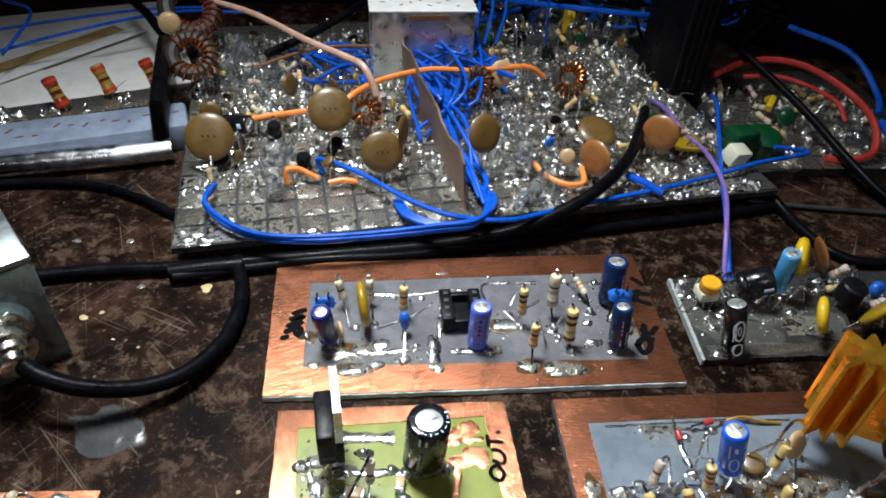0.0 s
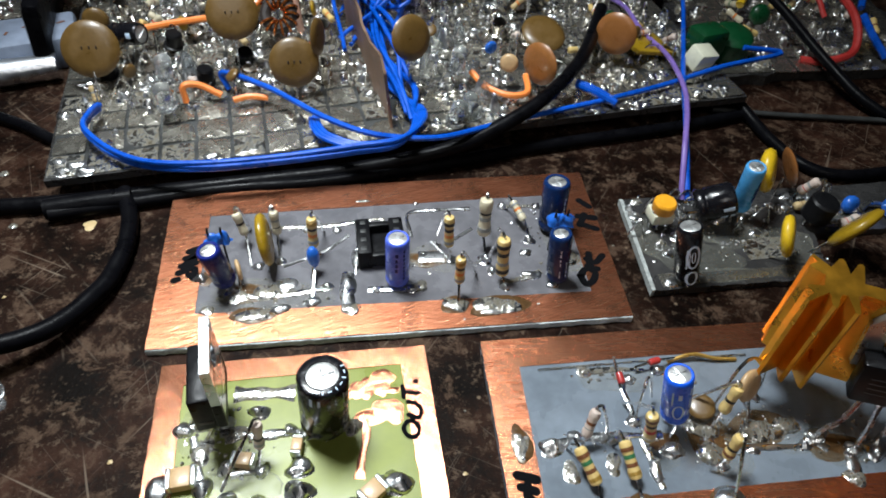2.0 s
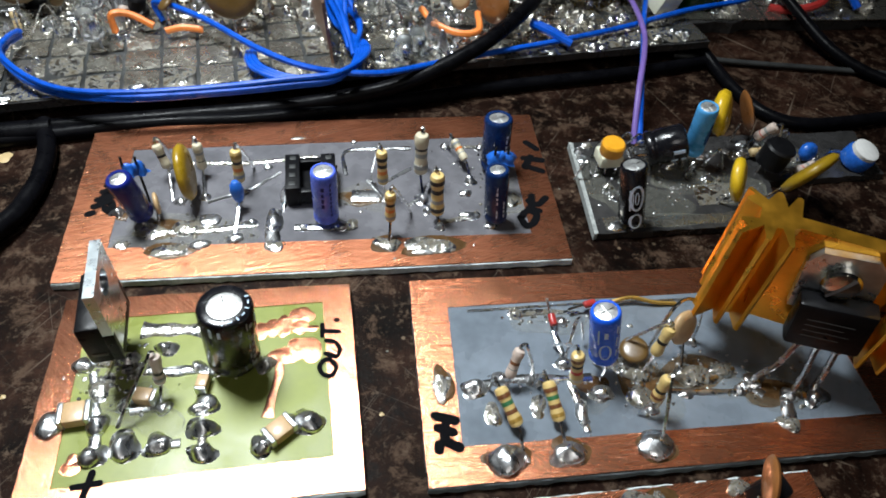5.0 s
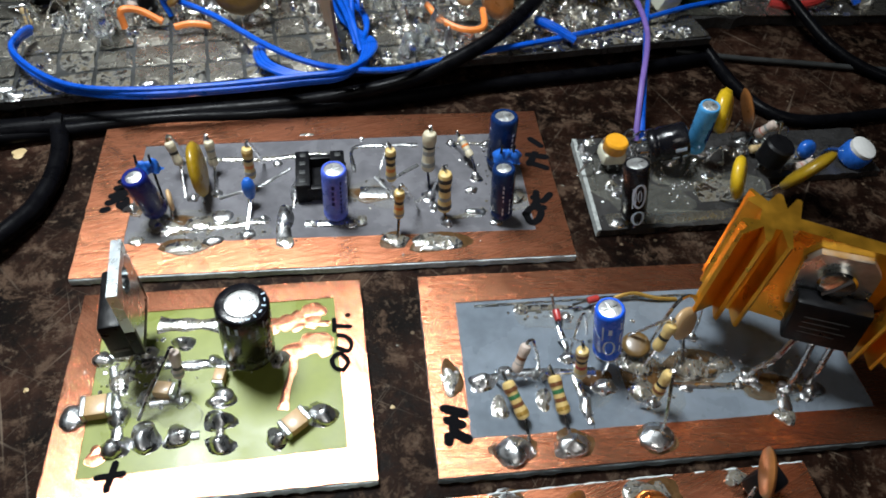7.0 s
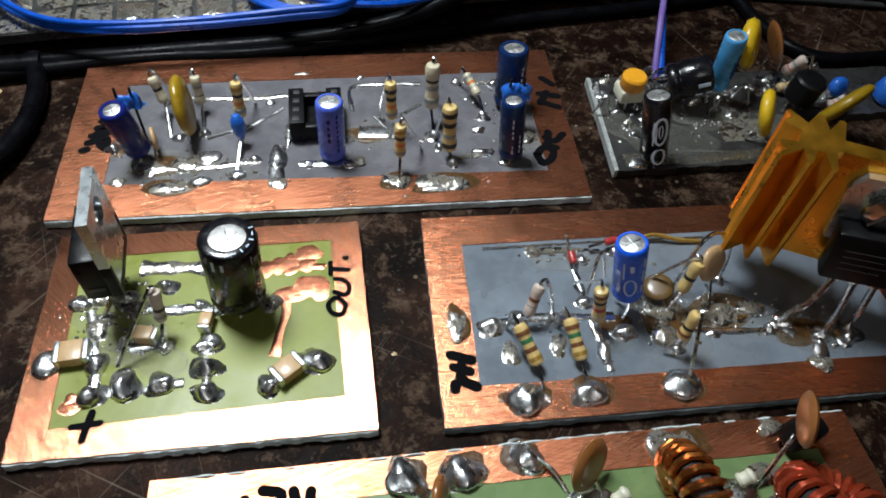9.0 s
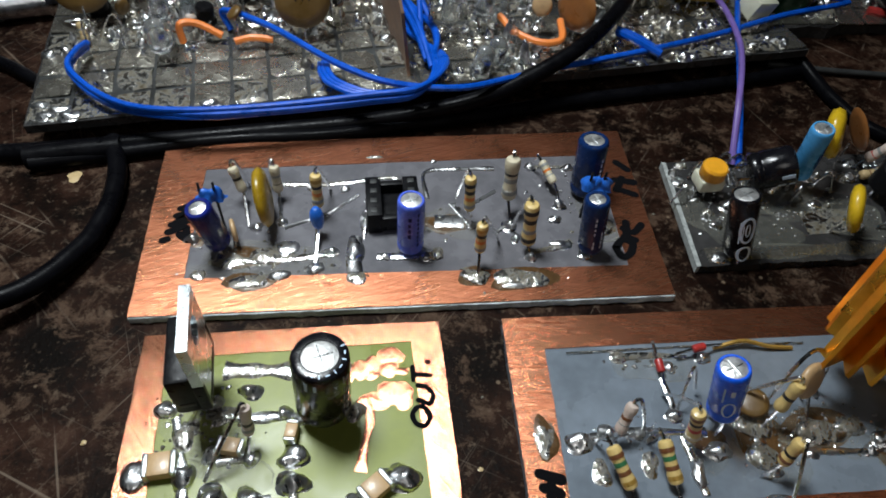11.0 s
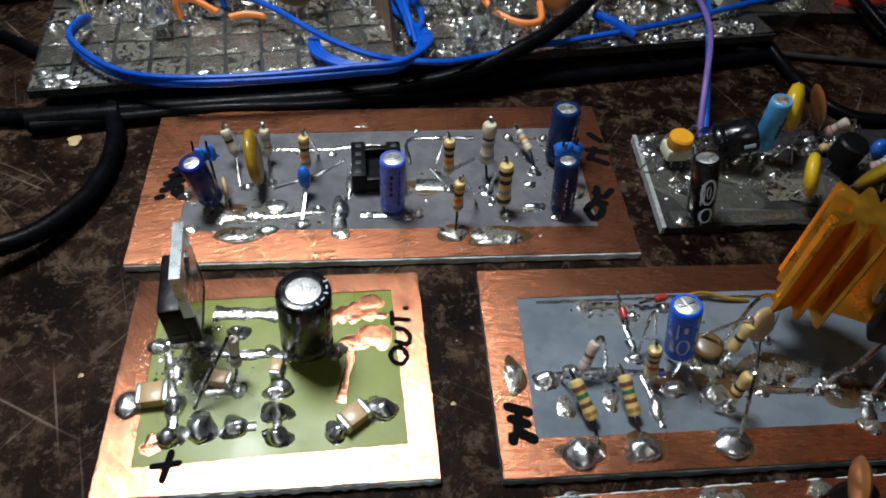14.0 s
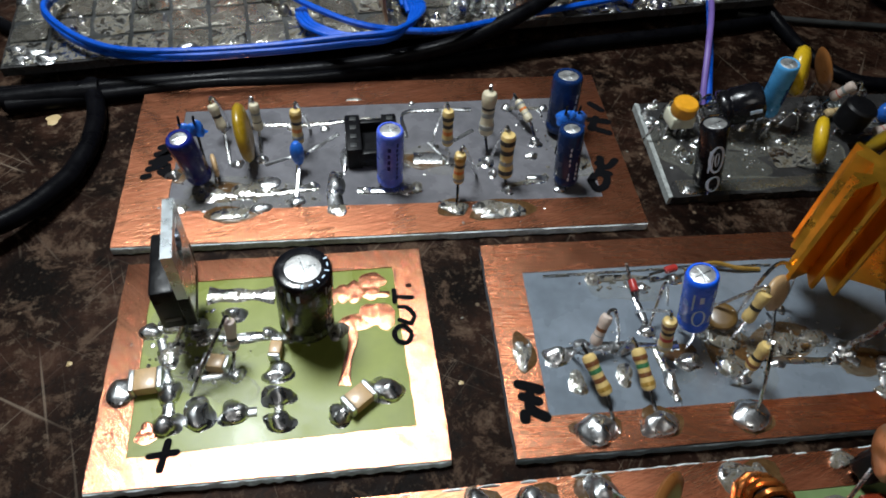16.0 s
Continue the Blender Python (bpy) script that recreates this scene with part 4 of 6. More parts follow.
resistor(C, (7.86, -2.52, 0.40), (7.78, -2.44, 1.00), 0.115, YELLOWISH, [(0.16, PALE), (0.42, B_RED), (0.65, B_BLACK), (0.86, B_BROWN)], "standing resistor with red and black bands", (7.88, -2.55, 0.16), (7.75, -1.75, 0.18))
resistor(C, (6.90, -2.38, 0.42), (7.02, -2.22, 0.86), 0.10, PINKISH, [(0.3, B_GREY), (0.55, B_BROWN)], "pale leaning resistor", (6.82, -2.3, 0.16), (7.30, -2.30, 0.18))
resistor(C, (8.86, -2.98, 0.55), (8.94, -2.91, 1.00), 0.105, YELLOWISH, [(0.2, B_BROWN), (0.45, B_BLACK), (0.75, B_GOLD)], "yellow leaning resistor with black bands", (8.72, -3.0, 0.16), (8.88, -3.5, 0.2))
resistor(C, (9.10, -2.26, 0.58), (9.20, -2.18, 1.10), 0.108, YELLOWISH, [(0.25, B_BROWN), (0.5, B_BLACK), (0.75, B_GOLD)], "yellow leaning resistor with black bands", (8.98, -2.35, 0.16), (8.75, -1.85, 0.18))
disc(C, (8.90, -2.05, 0.38), 0.22, 0.10, (-0.25, -0.12, 0.95), TAN, "tan ceramic disc capacitor", [(8.75, -2.05, 0.16)])
disc(C, (9.56, -2.00, 0.82), 0.28, 0.13, (0.45, -0.8, 0.4), TAN_LT, "tan ceramic disc capacitor", [(9.6, -2.4, 0.17), (9.75, -1.9, 0.2)])
part("jumper_wire", tube([(9.15, -2.0, 0.25), (9.35, -1.85, 1.05), (9.62, -1.72, 1.15), (9.9, -1.72, 0.95), (9.98, -1.78, 0.55), (9.98, -1.82, 0.17)], 0.03, 6), WIRE, C, "bare looped wire")
for k, (a, b) in enumerate((((7.80, -1.22, 0.30), (7.82, -1.52, 0.24)), ((8.35, -1.12, 0.30), (8.62, -1.07, 0.32)))):
    prof = [(0.02, 0.02), (0.055, 0.035), (0.06, 0.06), (0.06, 0.19), (0.055, 0.215), (0.02, 0.23)]
    d = part("glass_diode", lathe(prof, a, Vector(b) - Vector(a), 14), RED_W, C, "small red glass diode")
    ax = (Vector(b) - Vector(a)).normalized()
    part("lead", tube([Vector(a) - ax * 0.25, Vector(a) + ax * 0.02], 0.024, 6), WIRE, d)
    part("lead", tube([Vector(a) + ax * 0.23, Vector(a) + ax * 0.42 + Vector((0, 0, -0.06)), Vector(a) + ax * 0.6 + Vector((0, 0, -0.12))], 0.024, 6), WIRE, d)
part("jumper_wire", tube([(8.75, -1.05, 0.2), (9.2, -1.0, 0.28), (9.6, -1.08, 0.22), (9.98, -1.1, 0.18)], 0.035, 6), B_GOLD, C, "tarnished copper jumper wire")
part("jumper_wire", tube([(7.85, -2.05, 0.18), (7.95, -1.8, 0.75), (8.1, -1.65, 0.7), (8.2, -1.75, 0.3)], 0.026, 6), WIRE, C, "bare looped wire")

# finned heat sink held up by the transistor: a flat web between two star-shaped groups of fins
HS, HT, Z0, Z1 = (10.50, -1.90), -27, 0.98, 2.80


def turned(pts):
    c, si = math.cos(radians(HT)), math.sin(radians(HT))
    return [(HS[0] + x * c - y * si, HS[1] + x * si + y * c) for x, y in pts]


def tr(x, y):
    return turned([(x, y)])[0]


half = [(0.0, 0.0), (-0.08, -0.05), (-0.07, -0.38), (-0.10, -0.41), (-0.14, -0.38), (-0.22, -0.10), (-0.30, -0.11), (-0.36, -0.37), (-0.39, -0.40), (-0.43, -0.36), (-0.46, -0.13), (-0.72, -0.39), (-0.77, -0.36), (-0.67, -0.23), (-0.76, -0.12), (-0.73, -0.07), (-0.52, -0.02), (-0.50, 0.20), (-0.69, 0.30), (-0.70, 0.35), (-0.60, 0.44), (-0.69, 0.54), (-0.65, 0.58), (-0.42, 0.40), (-0.30, 0.62), (-0.25, 0.64), (-0.22, 0.60), (-0.16, 0.36), (-0.04, 0.61), (0.01, 0.63), (0.04, 0.59), (0.02, 0.235)]
PW = 1.47
outline = half + [(PW - x, y) for x, y in reversed(half)]
sink = part("heat_sink", prism(turned(outline), Z0, Z1), GOLD, C, "gold anodised finned aluminium heat sink", 25)
LEAN = -8


def on_tab(x, z, out):
    """A point of the bolted transistor: across it, above its middle, out from the web."""
    c, si = math.cos(radians(-LEAN)), math.sin(radians(-LEAN))
    q = tr(0.80 + x * c - z * si, -out)
    return (q[0], q[1], 1.95 + x * si + z * c)


pbody = part("power_transistor", box(on_tab(0.07, -0.38, 0.29), (0.98, 0.32, 0.86), HT, (0, LEAN), 0.06), BLK, C, "black power transistor bolted to the heat sink")
tab = [(-0.48, -0.35), (0.48, -0.35), (0.48, 0.50), (0.32, 0.72), (-0.32, 0.72), (-0.48, 0.50)]
tab_vs = [on_tab(x, z, o) for o in (0.006, 0.125) for x, z in tab]
part("metal_tab", (tab_vs, [tuple(range(6)), tuple(range(6, 12))[::-1]] + [(i, (i + 1) % 6, 6 + (i + 1) % 6, 6 + i) for i in range(6)]), TABM, pbody, "tinned metal tab with cut corners", 20)
out_dir = Vector(on_tab(0, 0, 1.0)) - Vector(on_tab(0, 0, 0.0))
scr = part("screw", lathe([(0.23, 0.0), (0.25, 0.02), (0.25, 0.09), (0.22, 0.13), (0.12, 0.155), (0.02, 0.16)], on_tab(0.0, 0.30, 0.127), out_dir, 28), NICKEL, C, "round-headed slotted screw")
part("slot", tube([on_tab(-0.13, 0.12, 0.282), on_tab(0.0, 0.30, 0.292), on_tab(0.13, 0.48, 0.282)], 0.026, 4), CORE, scr)
for k, f in enumerate(((10.65, -2.66), (11.14, -2.90), (11.48, -2.88))):
    p0, p1 = on_tab(-0.18 + 0.25 * k, -0.74, 0.30), on_tab(-0.18 + 0.25 * k, -0.90, 0.33)
    part("lead", join(box(((p0[0] + p1[0]) / 2, (p0[1] + p1[1]) / 2, (p0[2] + p1[2]) / 2), (0.15, 0.06, 0.24), HT, (0, LEAN), 0.02), tube([p1, ((p1[0] + f[0]) / 2, (p1[1] + f[1]) / 2 - 0.03, 0.62), (f[0] + 0.01, f[1] + 0.04, 0.36), (f[0], f[1], 0.18)], 0.045, 8)), WIRE, pbody)
for k in range(4):
    part("printed_mark", tube([on_tab(-0.25, -0.22 - 0.11 * k, 0.452), on_tab(0.33 - 0.1 * (k % 2), -0.22 - 0.11 * k, 0.452)], 0.007, 4), DARKGREY, pbody)
for k, (p, w) in enumerate((([(7.3, -1.1), (7.8, -1.1), (8.3, -1.16)], 0.12), ([(7.82, -1.5), (7.85, -1.85), (7.83, -2.1)], 0.10), ([(6.4, -2.36), (6.9, -2.28), (7.4, -2.3), (8.2, -2.35)], 0.14), ([(7.86, -2.4), (7.9, -2.8), (7.92, -3.2)], 0.13), ([(8.6, -1.95), (8.9, -2.3), (8.88, -2.75)], 0.2), ([(9.2, -2.65), (9.8, -2.72), (10.5, -2.75), (10.8, -2.6)], 0.10), ([(9.55, -2.3), (10.0, -2.5), (10.45, -2.35)], 0.22), ([(11.08, -2.9), (11.0, -3.2), (10.92, -3.38)], 0.20), ([(10.6, -2.7), (10.75, -2.85)], 0.14), ([(6.5, -1.0), (8.8, -0.98), (10.2, -1.02)], 0.04))):
    part("tinned_trace", track([(x, y, 0.15) for x, y in p], w, 0.04, k + 30), SOLDER if k % 3 else SOLDER_DULL, C)
for k, (x, y, rx, ry, h, m) in enumerate(((5.95, -2.30, 0.16, 0.32, 0.06, 1), (6.42, -2.38, 0.20, 0.15, 0.14, 0), (6.82, -2.28, 0.16, 0.13, 0.14, 0), (7.36, -2.33, 0.16, 0.13, 0.13, 0), (7.30, -2.75, 0.12, 0.18, 0.08, 1), (6.62, -2.85, 0.12, 0.18, 0.08, 1), (8.27, -2.62, 0.18, 0.15, 0.13, 0), (7.9, -2.9, 0.10, 0.22, 0.14, 0), (6.70, -3.52, 0.30, 0.22, 0.22, 0), (7.52, -3.50, 0.30, 0.20, 0.22, 0), (8.82, -3.50, 0.28, 0.22, 0.22, 0), (8.88, -2.75, 0.20, 0.22, 0.14, 1), (8.92, -2.30, 0.30, 0.2, 0.12, 1), (9.75, -2.42, 0.30, 0.22, 0.14, 1), (10.25, -2.38, 0.22, 0.14, 0.14, 1), (10.68, -2.62, 0.18, 0.14, 0.14, 0), (11.1, -2.9, 0.16, 0.13, 0.16, 0), (10.93, -3.36, 0.17, 0.15, 0.12, 1), (11.52, -2.93, 0.20, 0.17, 0.16, 0), (10.4, -2.75, 0.10, 0.09, 0.10, 0), (7.30, -1.10, 0.14, 0.10, 0.10, 1), (7.98, -1.32, 0.09, 0.12, 0.12, 0), (7.83, -2.08, 0.12, 0.12, 0.10, 0), (8.55, -1.2, 0.12, 0.09, 0.1, 0), (8.6, -2.1, 0.14, 0.12, 0.12, 0), (9.98, -1.85, 0.1, 0.09, 0.1, 0), (8.95, -2.95, 0.10, 0.09, 0.09, 0), (11.9, -1.5, 0.15, 0.12, 0.12, 1), (9.55, -2.75, 0.1, 0.06, 0.05, 0))):
    lump(C, x, y, rx, ry, h, k + 150, SOLDER_DULL if m else SOLDER)
for k, (x, y, rx, ry) in enumerate(((6.66, -3.51, 0.40, 0.27), (7.58, -3.49, 0.40, 0.25), (8.85, -3.5, 0.38, 0.27), (9.8, -2.4, 0.6, 0.35), (8.95, -2.5, 0.4, 0.5), (5.95, -2.3, 0.2, 0.38), (10.9, -2.8, 0.6, 0.3), (8.2, -2.5, 0.3, 0.22))):
    part("flux_stain", blob(x, y, 0.1655 if y < -3.2 or x < 6.1 else 0.1505, rx * 0.72, ry * 0.72, 0.012, k + 120), FLUX, C, "amber flux residue", 80)
scribble(C, [[(5.79, -2.78), (6.06, -2.88)], [(5.81, -2.97), (6.01, -3.05)], [(5.91, -2.95), (5.89, -3.15), (6.07, -3.28)], [(5.80, -3.22), (5.79, -3.29)]], r=0.07)
for k, (th, x, y, sx, sy, c) in enumerate(((A, 2.2, 1.05, 1.3, 0.45, 70), (A, 1.5, 0.65, 0.9, 0.2, 30), (A, 5.0, 1.7, 0.6, 0.3, 35), (A, 6.0, 0.45, 0.8, 0.25, 35), (A, 7.5, 1.6, 0.4, 0.6, 25), (A, 6.9, 2.4, 0.6, 0.9, 20), (B, 1.3, -1.75, 0.6, 0.45, 40), (B, 1.9, -2.3, 0.5, 0.25, 18), (C, 8.9, -2.4, 0.5, 0.8, 70), (C, 9.9, -2.4, 0.8, 0.35, 60), (C, 11.0, -2.75, 0.7, 0.4, 45), (C, 7.3, -2.35, 1.0, 0.25, 40), (C, 7.7, -1.2, 0.7, 0.2, 25), (C, 7.9, -2.9, 0.15, 0.5, 18))):
    spatter(th, x, y, sx, sy, int(c * 0.7), k + 3, clear=k % 2 == 0)
flux_films(A, ((1.9, 1.05, 0.85, 0.33), (5.0, 1.7, 0.42, 0.26), (7.55, 1.55, 0.30, 0.45), (1.2, 0.85, 0.35, 0.2)))
flux_films(B, ((1.3, -1.85, 0.50, 0.55), (1.85, -2.35, 0.50, 0.30)))
flux_films(C, ((8.95, -2.55, 0.36, 0.50), (9.95, -2.45, 0.60, 0.28), (11.0, -2.85, 0.60, 0.28), (7.8, -1.25, 0.5, 0.2), (8.2, -2.55, 0.30, 0.22)))

# ---- grey board beside them, with the mixed capacitors ----
D = thing("circuit_board", (12.2, 1.8, 0), "stained grey circuit board crowded with mixed capacitors", "circuit board", "home-made circuit boards")
dout = edge_line([(9.08, 0.55), (12.75, 0.58), (13.0, 1.75), (15.6, 1.85), (15.7, 3.25), (9.24, 3.08)], 24, 0.02, 31)
part("laminate", prism(dout, 0.0, 0.155), LAM_DARK, D)
part("sawn_edge", prism([(9.05, 0.53), (9.13, 0.55), (9.29, 3.08), (9.21, 3.10)], 0.005, 0.163), EDGE_MID, D, "pale rough sawn edge")
part("tin_strip", track([(9.3, 0.78, 0.155), (11.0, 0.8, 0.155), (12.6, 0.82, 0.155)], 0.30, 0.02, 3), TINNED, D)
part("copper_pad", prism([(11.3, 1.15), (12.4, 1.2), (12.35, 1.75), (11.35, 1.7)], 0.155, 0.162), SOLDER_DULL, D)
cap_d = capacitor(D, (9.76, 0.74, 0.30), (9.54, 0.93, 1.46), 0.255, BLK_GLOSS, "black electrolytic capacitor with white printed rings", [(-42, 3, 0.30, 0.42, PRINT), (-42, 3, 0.48, 0.66, PRINT), (-30, 2, 0.35, 0.6, PRINT)])
ax_d = Vector((9.54, 0.93, 1.46)) - Vector((9.76, 0.74, 0.30))
f_d = facing(ax_d, (0.0, -1, 0.2))
part("printed_ring", oval((9.76, 0.74, 0.30), ax_d, 0.2346, 0.62, 0.27, f_d, 34, 0.36), PRINT, cap_d)
part("printed_ring", oval((9.76, 0.74, 0.30), ax_d, 0.2346, 0.62, 0.13, f_d, 10, 0.5), PRINT, cap_d)
part("printed_ring", oval((9.76, 0.74, 0.30), ax_d, 0.2346, 0.12, 0.16, f_d, 32, 0.4), PRINT, cap_d)
capacitor(D, (11.52, 2.38, 0.45), (11.40, 2.30, 1.60), 0.215, SKY, "light blue electrolytic capacitor", [(15, 4, 0.25, 0.75, PRINT_DK), (28, 4, 0.3, 0.7, PRINT_DK), (2, 3, 0.3, 0.6, PRINT_DK)])
capacitor(D, (10.45, 2.28, 0.62), (11.15, 2.20, 0.88), 0.38, BLK_GLOSS, "black electrolytic capacitor lying over", [(30, 6, 0.55, 0.72, PRINT), (30, 6, 0.8, 0.92, PRINT), (-5, 6, 0.62, 0.9, PRINT)], top_mat=BLK)
pot = part("trimmer", join(lathe([(0.21, 0), (0.23, 0.03), (0.23, 0.22), (0.20, 0.26), (0.1, 0.265)], (9.74, 2.24, 0.60), (0.02, -0.05, 1), 24)), ORANGE, D, "orange trimmer with a white base")
part("base", box((9.74, 2.27, 0.47), (0.46, 0.42, 0.26), 3, bevel=0.05), CREAM, pot)
for k in range(3):
    part("lead", tube([(9.55 + 0.17 * k, 2.2, 0.40), (9.5 + 0.2 * k, 2.15, 0.15)], 0.03, 6), WIRE, pot)
disc(D, (11.95, 2.62, 1.2), 0.46, 0.30, (0.8, -0.55, 0.3), YEL, "yellow dipped capacitor", [(11.9, 2.75, 0.16)])
disc(D, (12.75, 3.0, 0.95), 0.42, 0.09, (0.9, -0.1, 0.3), BROWN_CER, "brown ceramic disc seen edge on", [(12.7, 3.0, 0.16)])
disc(D, (11.78, 1.10, 0.85), 0.42, 0.24, (0.446, -0.28, 0.188), YEL, "yellow dipped capacitor", [(11.7, 1.2, 0.16)])
disc(D, (13.25, 1.22, 0.85), 0.58, 0.24, (-0.44, 0.73, 0.37), MUSTARD, "mustard yellow dipped capacitor", [(12.6, 1.25, 0.16)])
resistor(D, (13.05, 2.75, 0.45), (13.25, 2.62, 0.85), 0.12, PINKISH, [(0.3, B_RED), (0.6, B_GREY)], "pale leaning resistor", (12.9, 2.8, 0.16), (13.4, 2.4, 0.16))
resistor(D, (12.85, 2.45, 0.30), (13.3, 2.48, 0.38), 0.11, BEIGE, [(0.3, B_BROWN), (0.6, B_GREY)], "beige resistor", (12.7, 2.4, 0.16), (13.45, 2.5, 0.16))
resistor(D, (13.55, 1.85, 0.3), (13.95, 1.9, 0.42), 0.13, PINKISH, [(0.3, B_RED), (0.6, B_GREY)], "pinkish resistor", (13.4, 1.95, 0.16), (14.1, 2.05, 0.16))
tb = part("transistor", lathe([(0.30, 0), (0.30, 0.42), (0.26, 0.46), (0.05, 0.47)], (13.05, 2.05, 0.40), (0.1, -0.1, 1), 20), BLK, D, "black round transistor")
for k in range(3):
    part("lead", tube([(12.9 + 0.13 * k, 2.05, 0.42), (12.85 + 0.18 * k, 2.02, 0.15)], 0.025, 6), WIRE, tb)
disc(D, (14.05, 2.35, 0.38), 0.20, 0.22, (0.2, -0.9, 0.3), BLUE_EP, "blue bead capacitor", [(14.05, 2.4, 0.16)], name="bead_capacitor")
tv = part("trimmer", lathe([(0.29, 0), (0.31, 0.05), (0.31, 0.26), (0.27, 0.32)], (15.05, 2.20, 0.22), (0.15, -0.25, 1), 24), BLUE_EP, D, "blue trimmer with a white turning disc")
part("turning_disc", lathe([(0.27, 0), (0.27, 0.08), (0.24, 0.10), (0.02, 0.10)], Vector((15.05, 2.20, 0.22)) + Vector((0.15, -0.25, 1)).normalized() * 0.32, (0.15, -0.25, 1), 24), WHITE, tv)
part("solder_tail", tube([(14.35, 2.35, 0.2), (14.6, 2.45, 0.3), (14.85, 2.4, 0.3)], 0.08, 8, taper=lambda f: 1 - 0.5 * f), SOLDER, D)
rd = random.Random(5)
for k in range(60):
    x, y = rd.uniform(9.3, 14.6), rd.uniform(1.2, 3.0)
    if 10.0 < x < 12.6 and y < 1.8 or x > 12.5 and y < 1.95 or (x < 10.2 and y < 1.6 and k % 2):
        continue
    r = rd.uniform(0.06, 0.17)
    lump(D, x, y, r, r * rd.uniform(0.6, 1), rd.uniform(0.06, 0.16), k + 300, SOLDER_DULL if k % 3 == 0 else SOLDER, 0.155)
for k in range(16):
    x, y, a = rd.uniform(9.4, 13.9), rd.uniform(2.0, 3.0), rd.uniform(0, 6.28)
    dx, dy = math.cos(a) * 0.4, math.sin(a) * 0.3
    part("bare_wire", tube([(x, y, 0.17), (x + dx * 0.5, y + dy * 0.5, rd.uniform(0.3, 0.7)), (x + dx, y + dy, 0.17)], 0.026, 6), WIRE, D)
flux_films(D, ((10.4, 1.35, 0.55, 0.35), (9.55, 1.75, 0.28, 0.5), (11.2, 1.9, 0.7, 0.4), (12.2, 1.6, 0.5, 0.4), (13.9, 2.4, 0.6, 0.3), (10.6, 0.8, 0.8, 0.12)), 0.1565)
for k, (x, y) in enumerate(((9.6, 1.8), (10.3, 1.9), (11.0, 1.5), (11.9, 1.9), (12.3, 1.4), (13.6, 2.5), (10.4, 2.7))):
    spatter(D, x, y, 0.6, 0.5, 26, 230 + k, 0.155, k % 2 == 1)
lump(D, 9.5, 0.72, 0.18, 0.12, 0.06, 390, SOLDER, 0.155)
lump(D, 9.35, 2.55, 0.12, 0.15, 0.07, 391, SOLDER, 0.155)
part("hook_up_wire", tube([(10.55, 2.95, 0.2), (10.58, 3.2, 0.45), (10.78, 3.95, 0.95), (11.2, 5.0, 1.05), (11.52, 6.0, 1.02), (11.64, 7.4, 1.02), (11.40, 8.7, 1.0), (11.38, 10.0, 1.0), (11.3, 11.2, 0.75)], 0.062, 10), PURPLE_W, D, "purple insulated wire rising from the board")
part("hook_up_wire", tube([(10.66, 2.9, 0.2), (10.70, 3.2, 0.42), (10.86, 3.95, 0.80), (11.28, 5.2, 0.92), (11.72, 6.5, 0.95), (12.4, 8.3, 1.0), (13.2, 10.4, 1.0), (13.5, 11.4, 0.8)], 0.062, 10), BLUE_W, D, "blue insulated wire rising from the board")

# ---- filter board in front, with toroid coils ----
E = board((6.6, -6.1), [(2.2, -8.3), (10.95, -8.2), (10.86, -4.03), (2.12, -4.12)], [(2.9, -7.7), (10.35, -7.6), (10.28, -4.50), (2.9, -4.55)], LAM_GREEN2, COPPER, "copper-bordered filter board with wound toroid coils", 41)
part("ragged_edge", track([(2.15, -4.13, 0.06), (4.5, -4.12, 0.06), (7.0, -4.07, 0.06), (9.6, -4.05, 0.06), (10.86, -4.04, 0.06)], 0.05, 0.11, 44, 40), EDGE, E, "pale rough sawn edge")
for k, (x, y, rx, ry, h, m) in enumerate(((5.05, -4.38, 0.24, 0.26, 0.18, 0), (5.72, -4.38, 0.28, 0.25, 0.18, 0), (6.52, -4.30, 0.22, 0.24, 0.18, 0), (8.30, -4.28, 0.26, 0.22, 0.12, 1), (8.62, -4.30, 0.2, 0.2, 0.06, 1), (9.75, -4.18, 0.18, 0.14, 0.16, 1), (9.4, -4.75, 0.42, 0.14, 0.10, 1), (9.0, -4.95, 0.25, 0.18, 0.12, 0), (7.2, -4.85, 0.3, 0.14, 0.12, 0), (6.4, -4.95, 0.4, 0.12, 0.10, 0), (9.6, -5.1, 0.3, 0.14, 0.1, 0), (5.4, -5.1, 0.3, 0.2, 0.12, 0), (7.9, -5.2, 0.3, 0.2, 0.12, 0))):
    lump(E, x, y, rx, ry, h, k + 200, SOLDER_DULL if m else SOLDER, 0.15)
for k, (x, y, rx, ry) in enumerate(((5.05, -4.36, 0.30, 0.30), (5.74, -4.36, 0.36, 0.30), (6.5, -4.28, 0.3, 0.26), (8.5, -4.3, 0.45, 0.24))):
    part("flux_stain", blob(x, y, 0.1655, rx * 0.70, ry * 0.70, 0.012, k + 220), FLUX, E, "amber flux residue", 80)
disc(E, (7.15, -4.58, 0.58), 0.34, 0.13, (0.60, -0.70, 0.38), BROWN_CER, "orange-brown ceramic disc", [(7.35, -4.85, 0.16)])
disc(E, (5.40, -4.75, 0.45), 0.28, 0.13, (0.95, -0.25, 0.25), BROWN_CER, "orange-brown ceramic disc", [(5.5, -4.95, 0.16)])
disc(E, (9.75, -4.42, 0.95), 0.34, 0.12, (0.9, -0.35, 0.15), BROWN_CER, "orange-brown ceramic disc", [(9.25, -4.9, 0.17)])
tq = part("transistor", box((9.95, -4.38, 0.48), (0.42, 0.34, 0.46), 25, (10, 15), 0.08), BLK, E, "small black transistor")
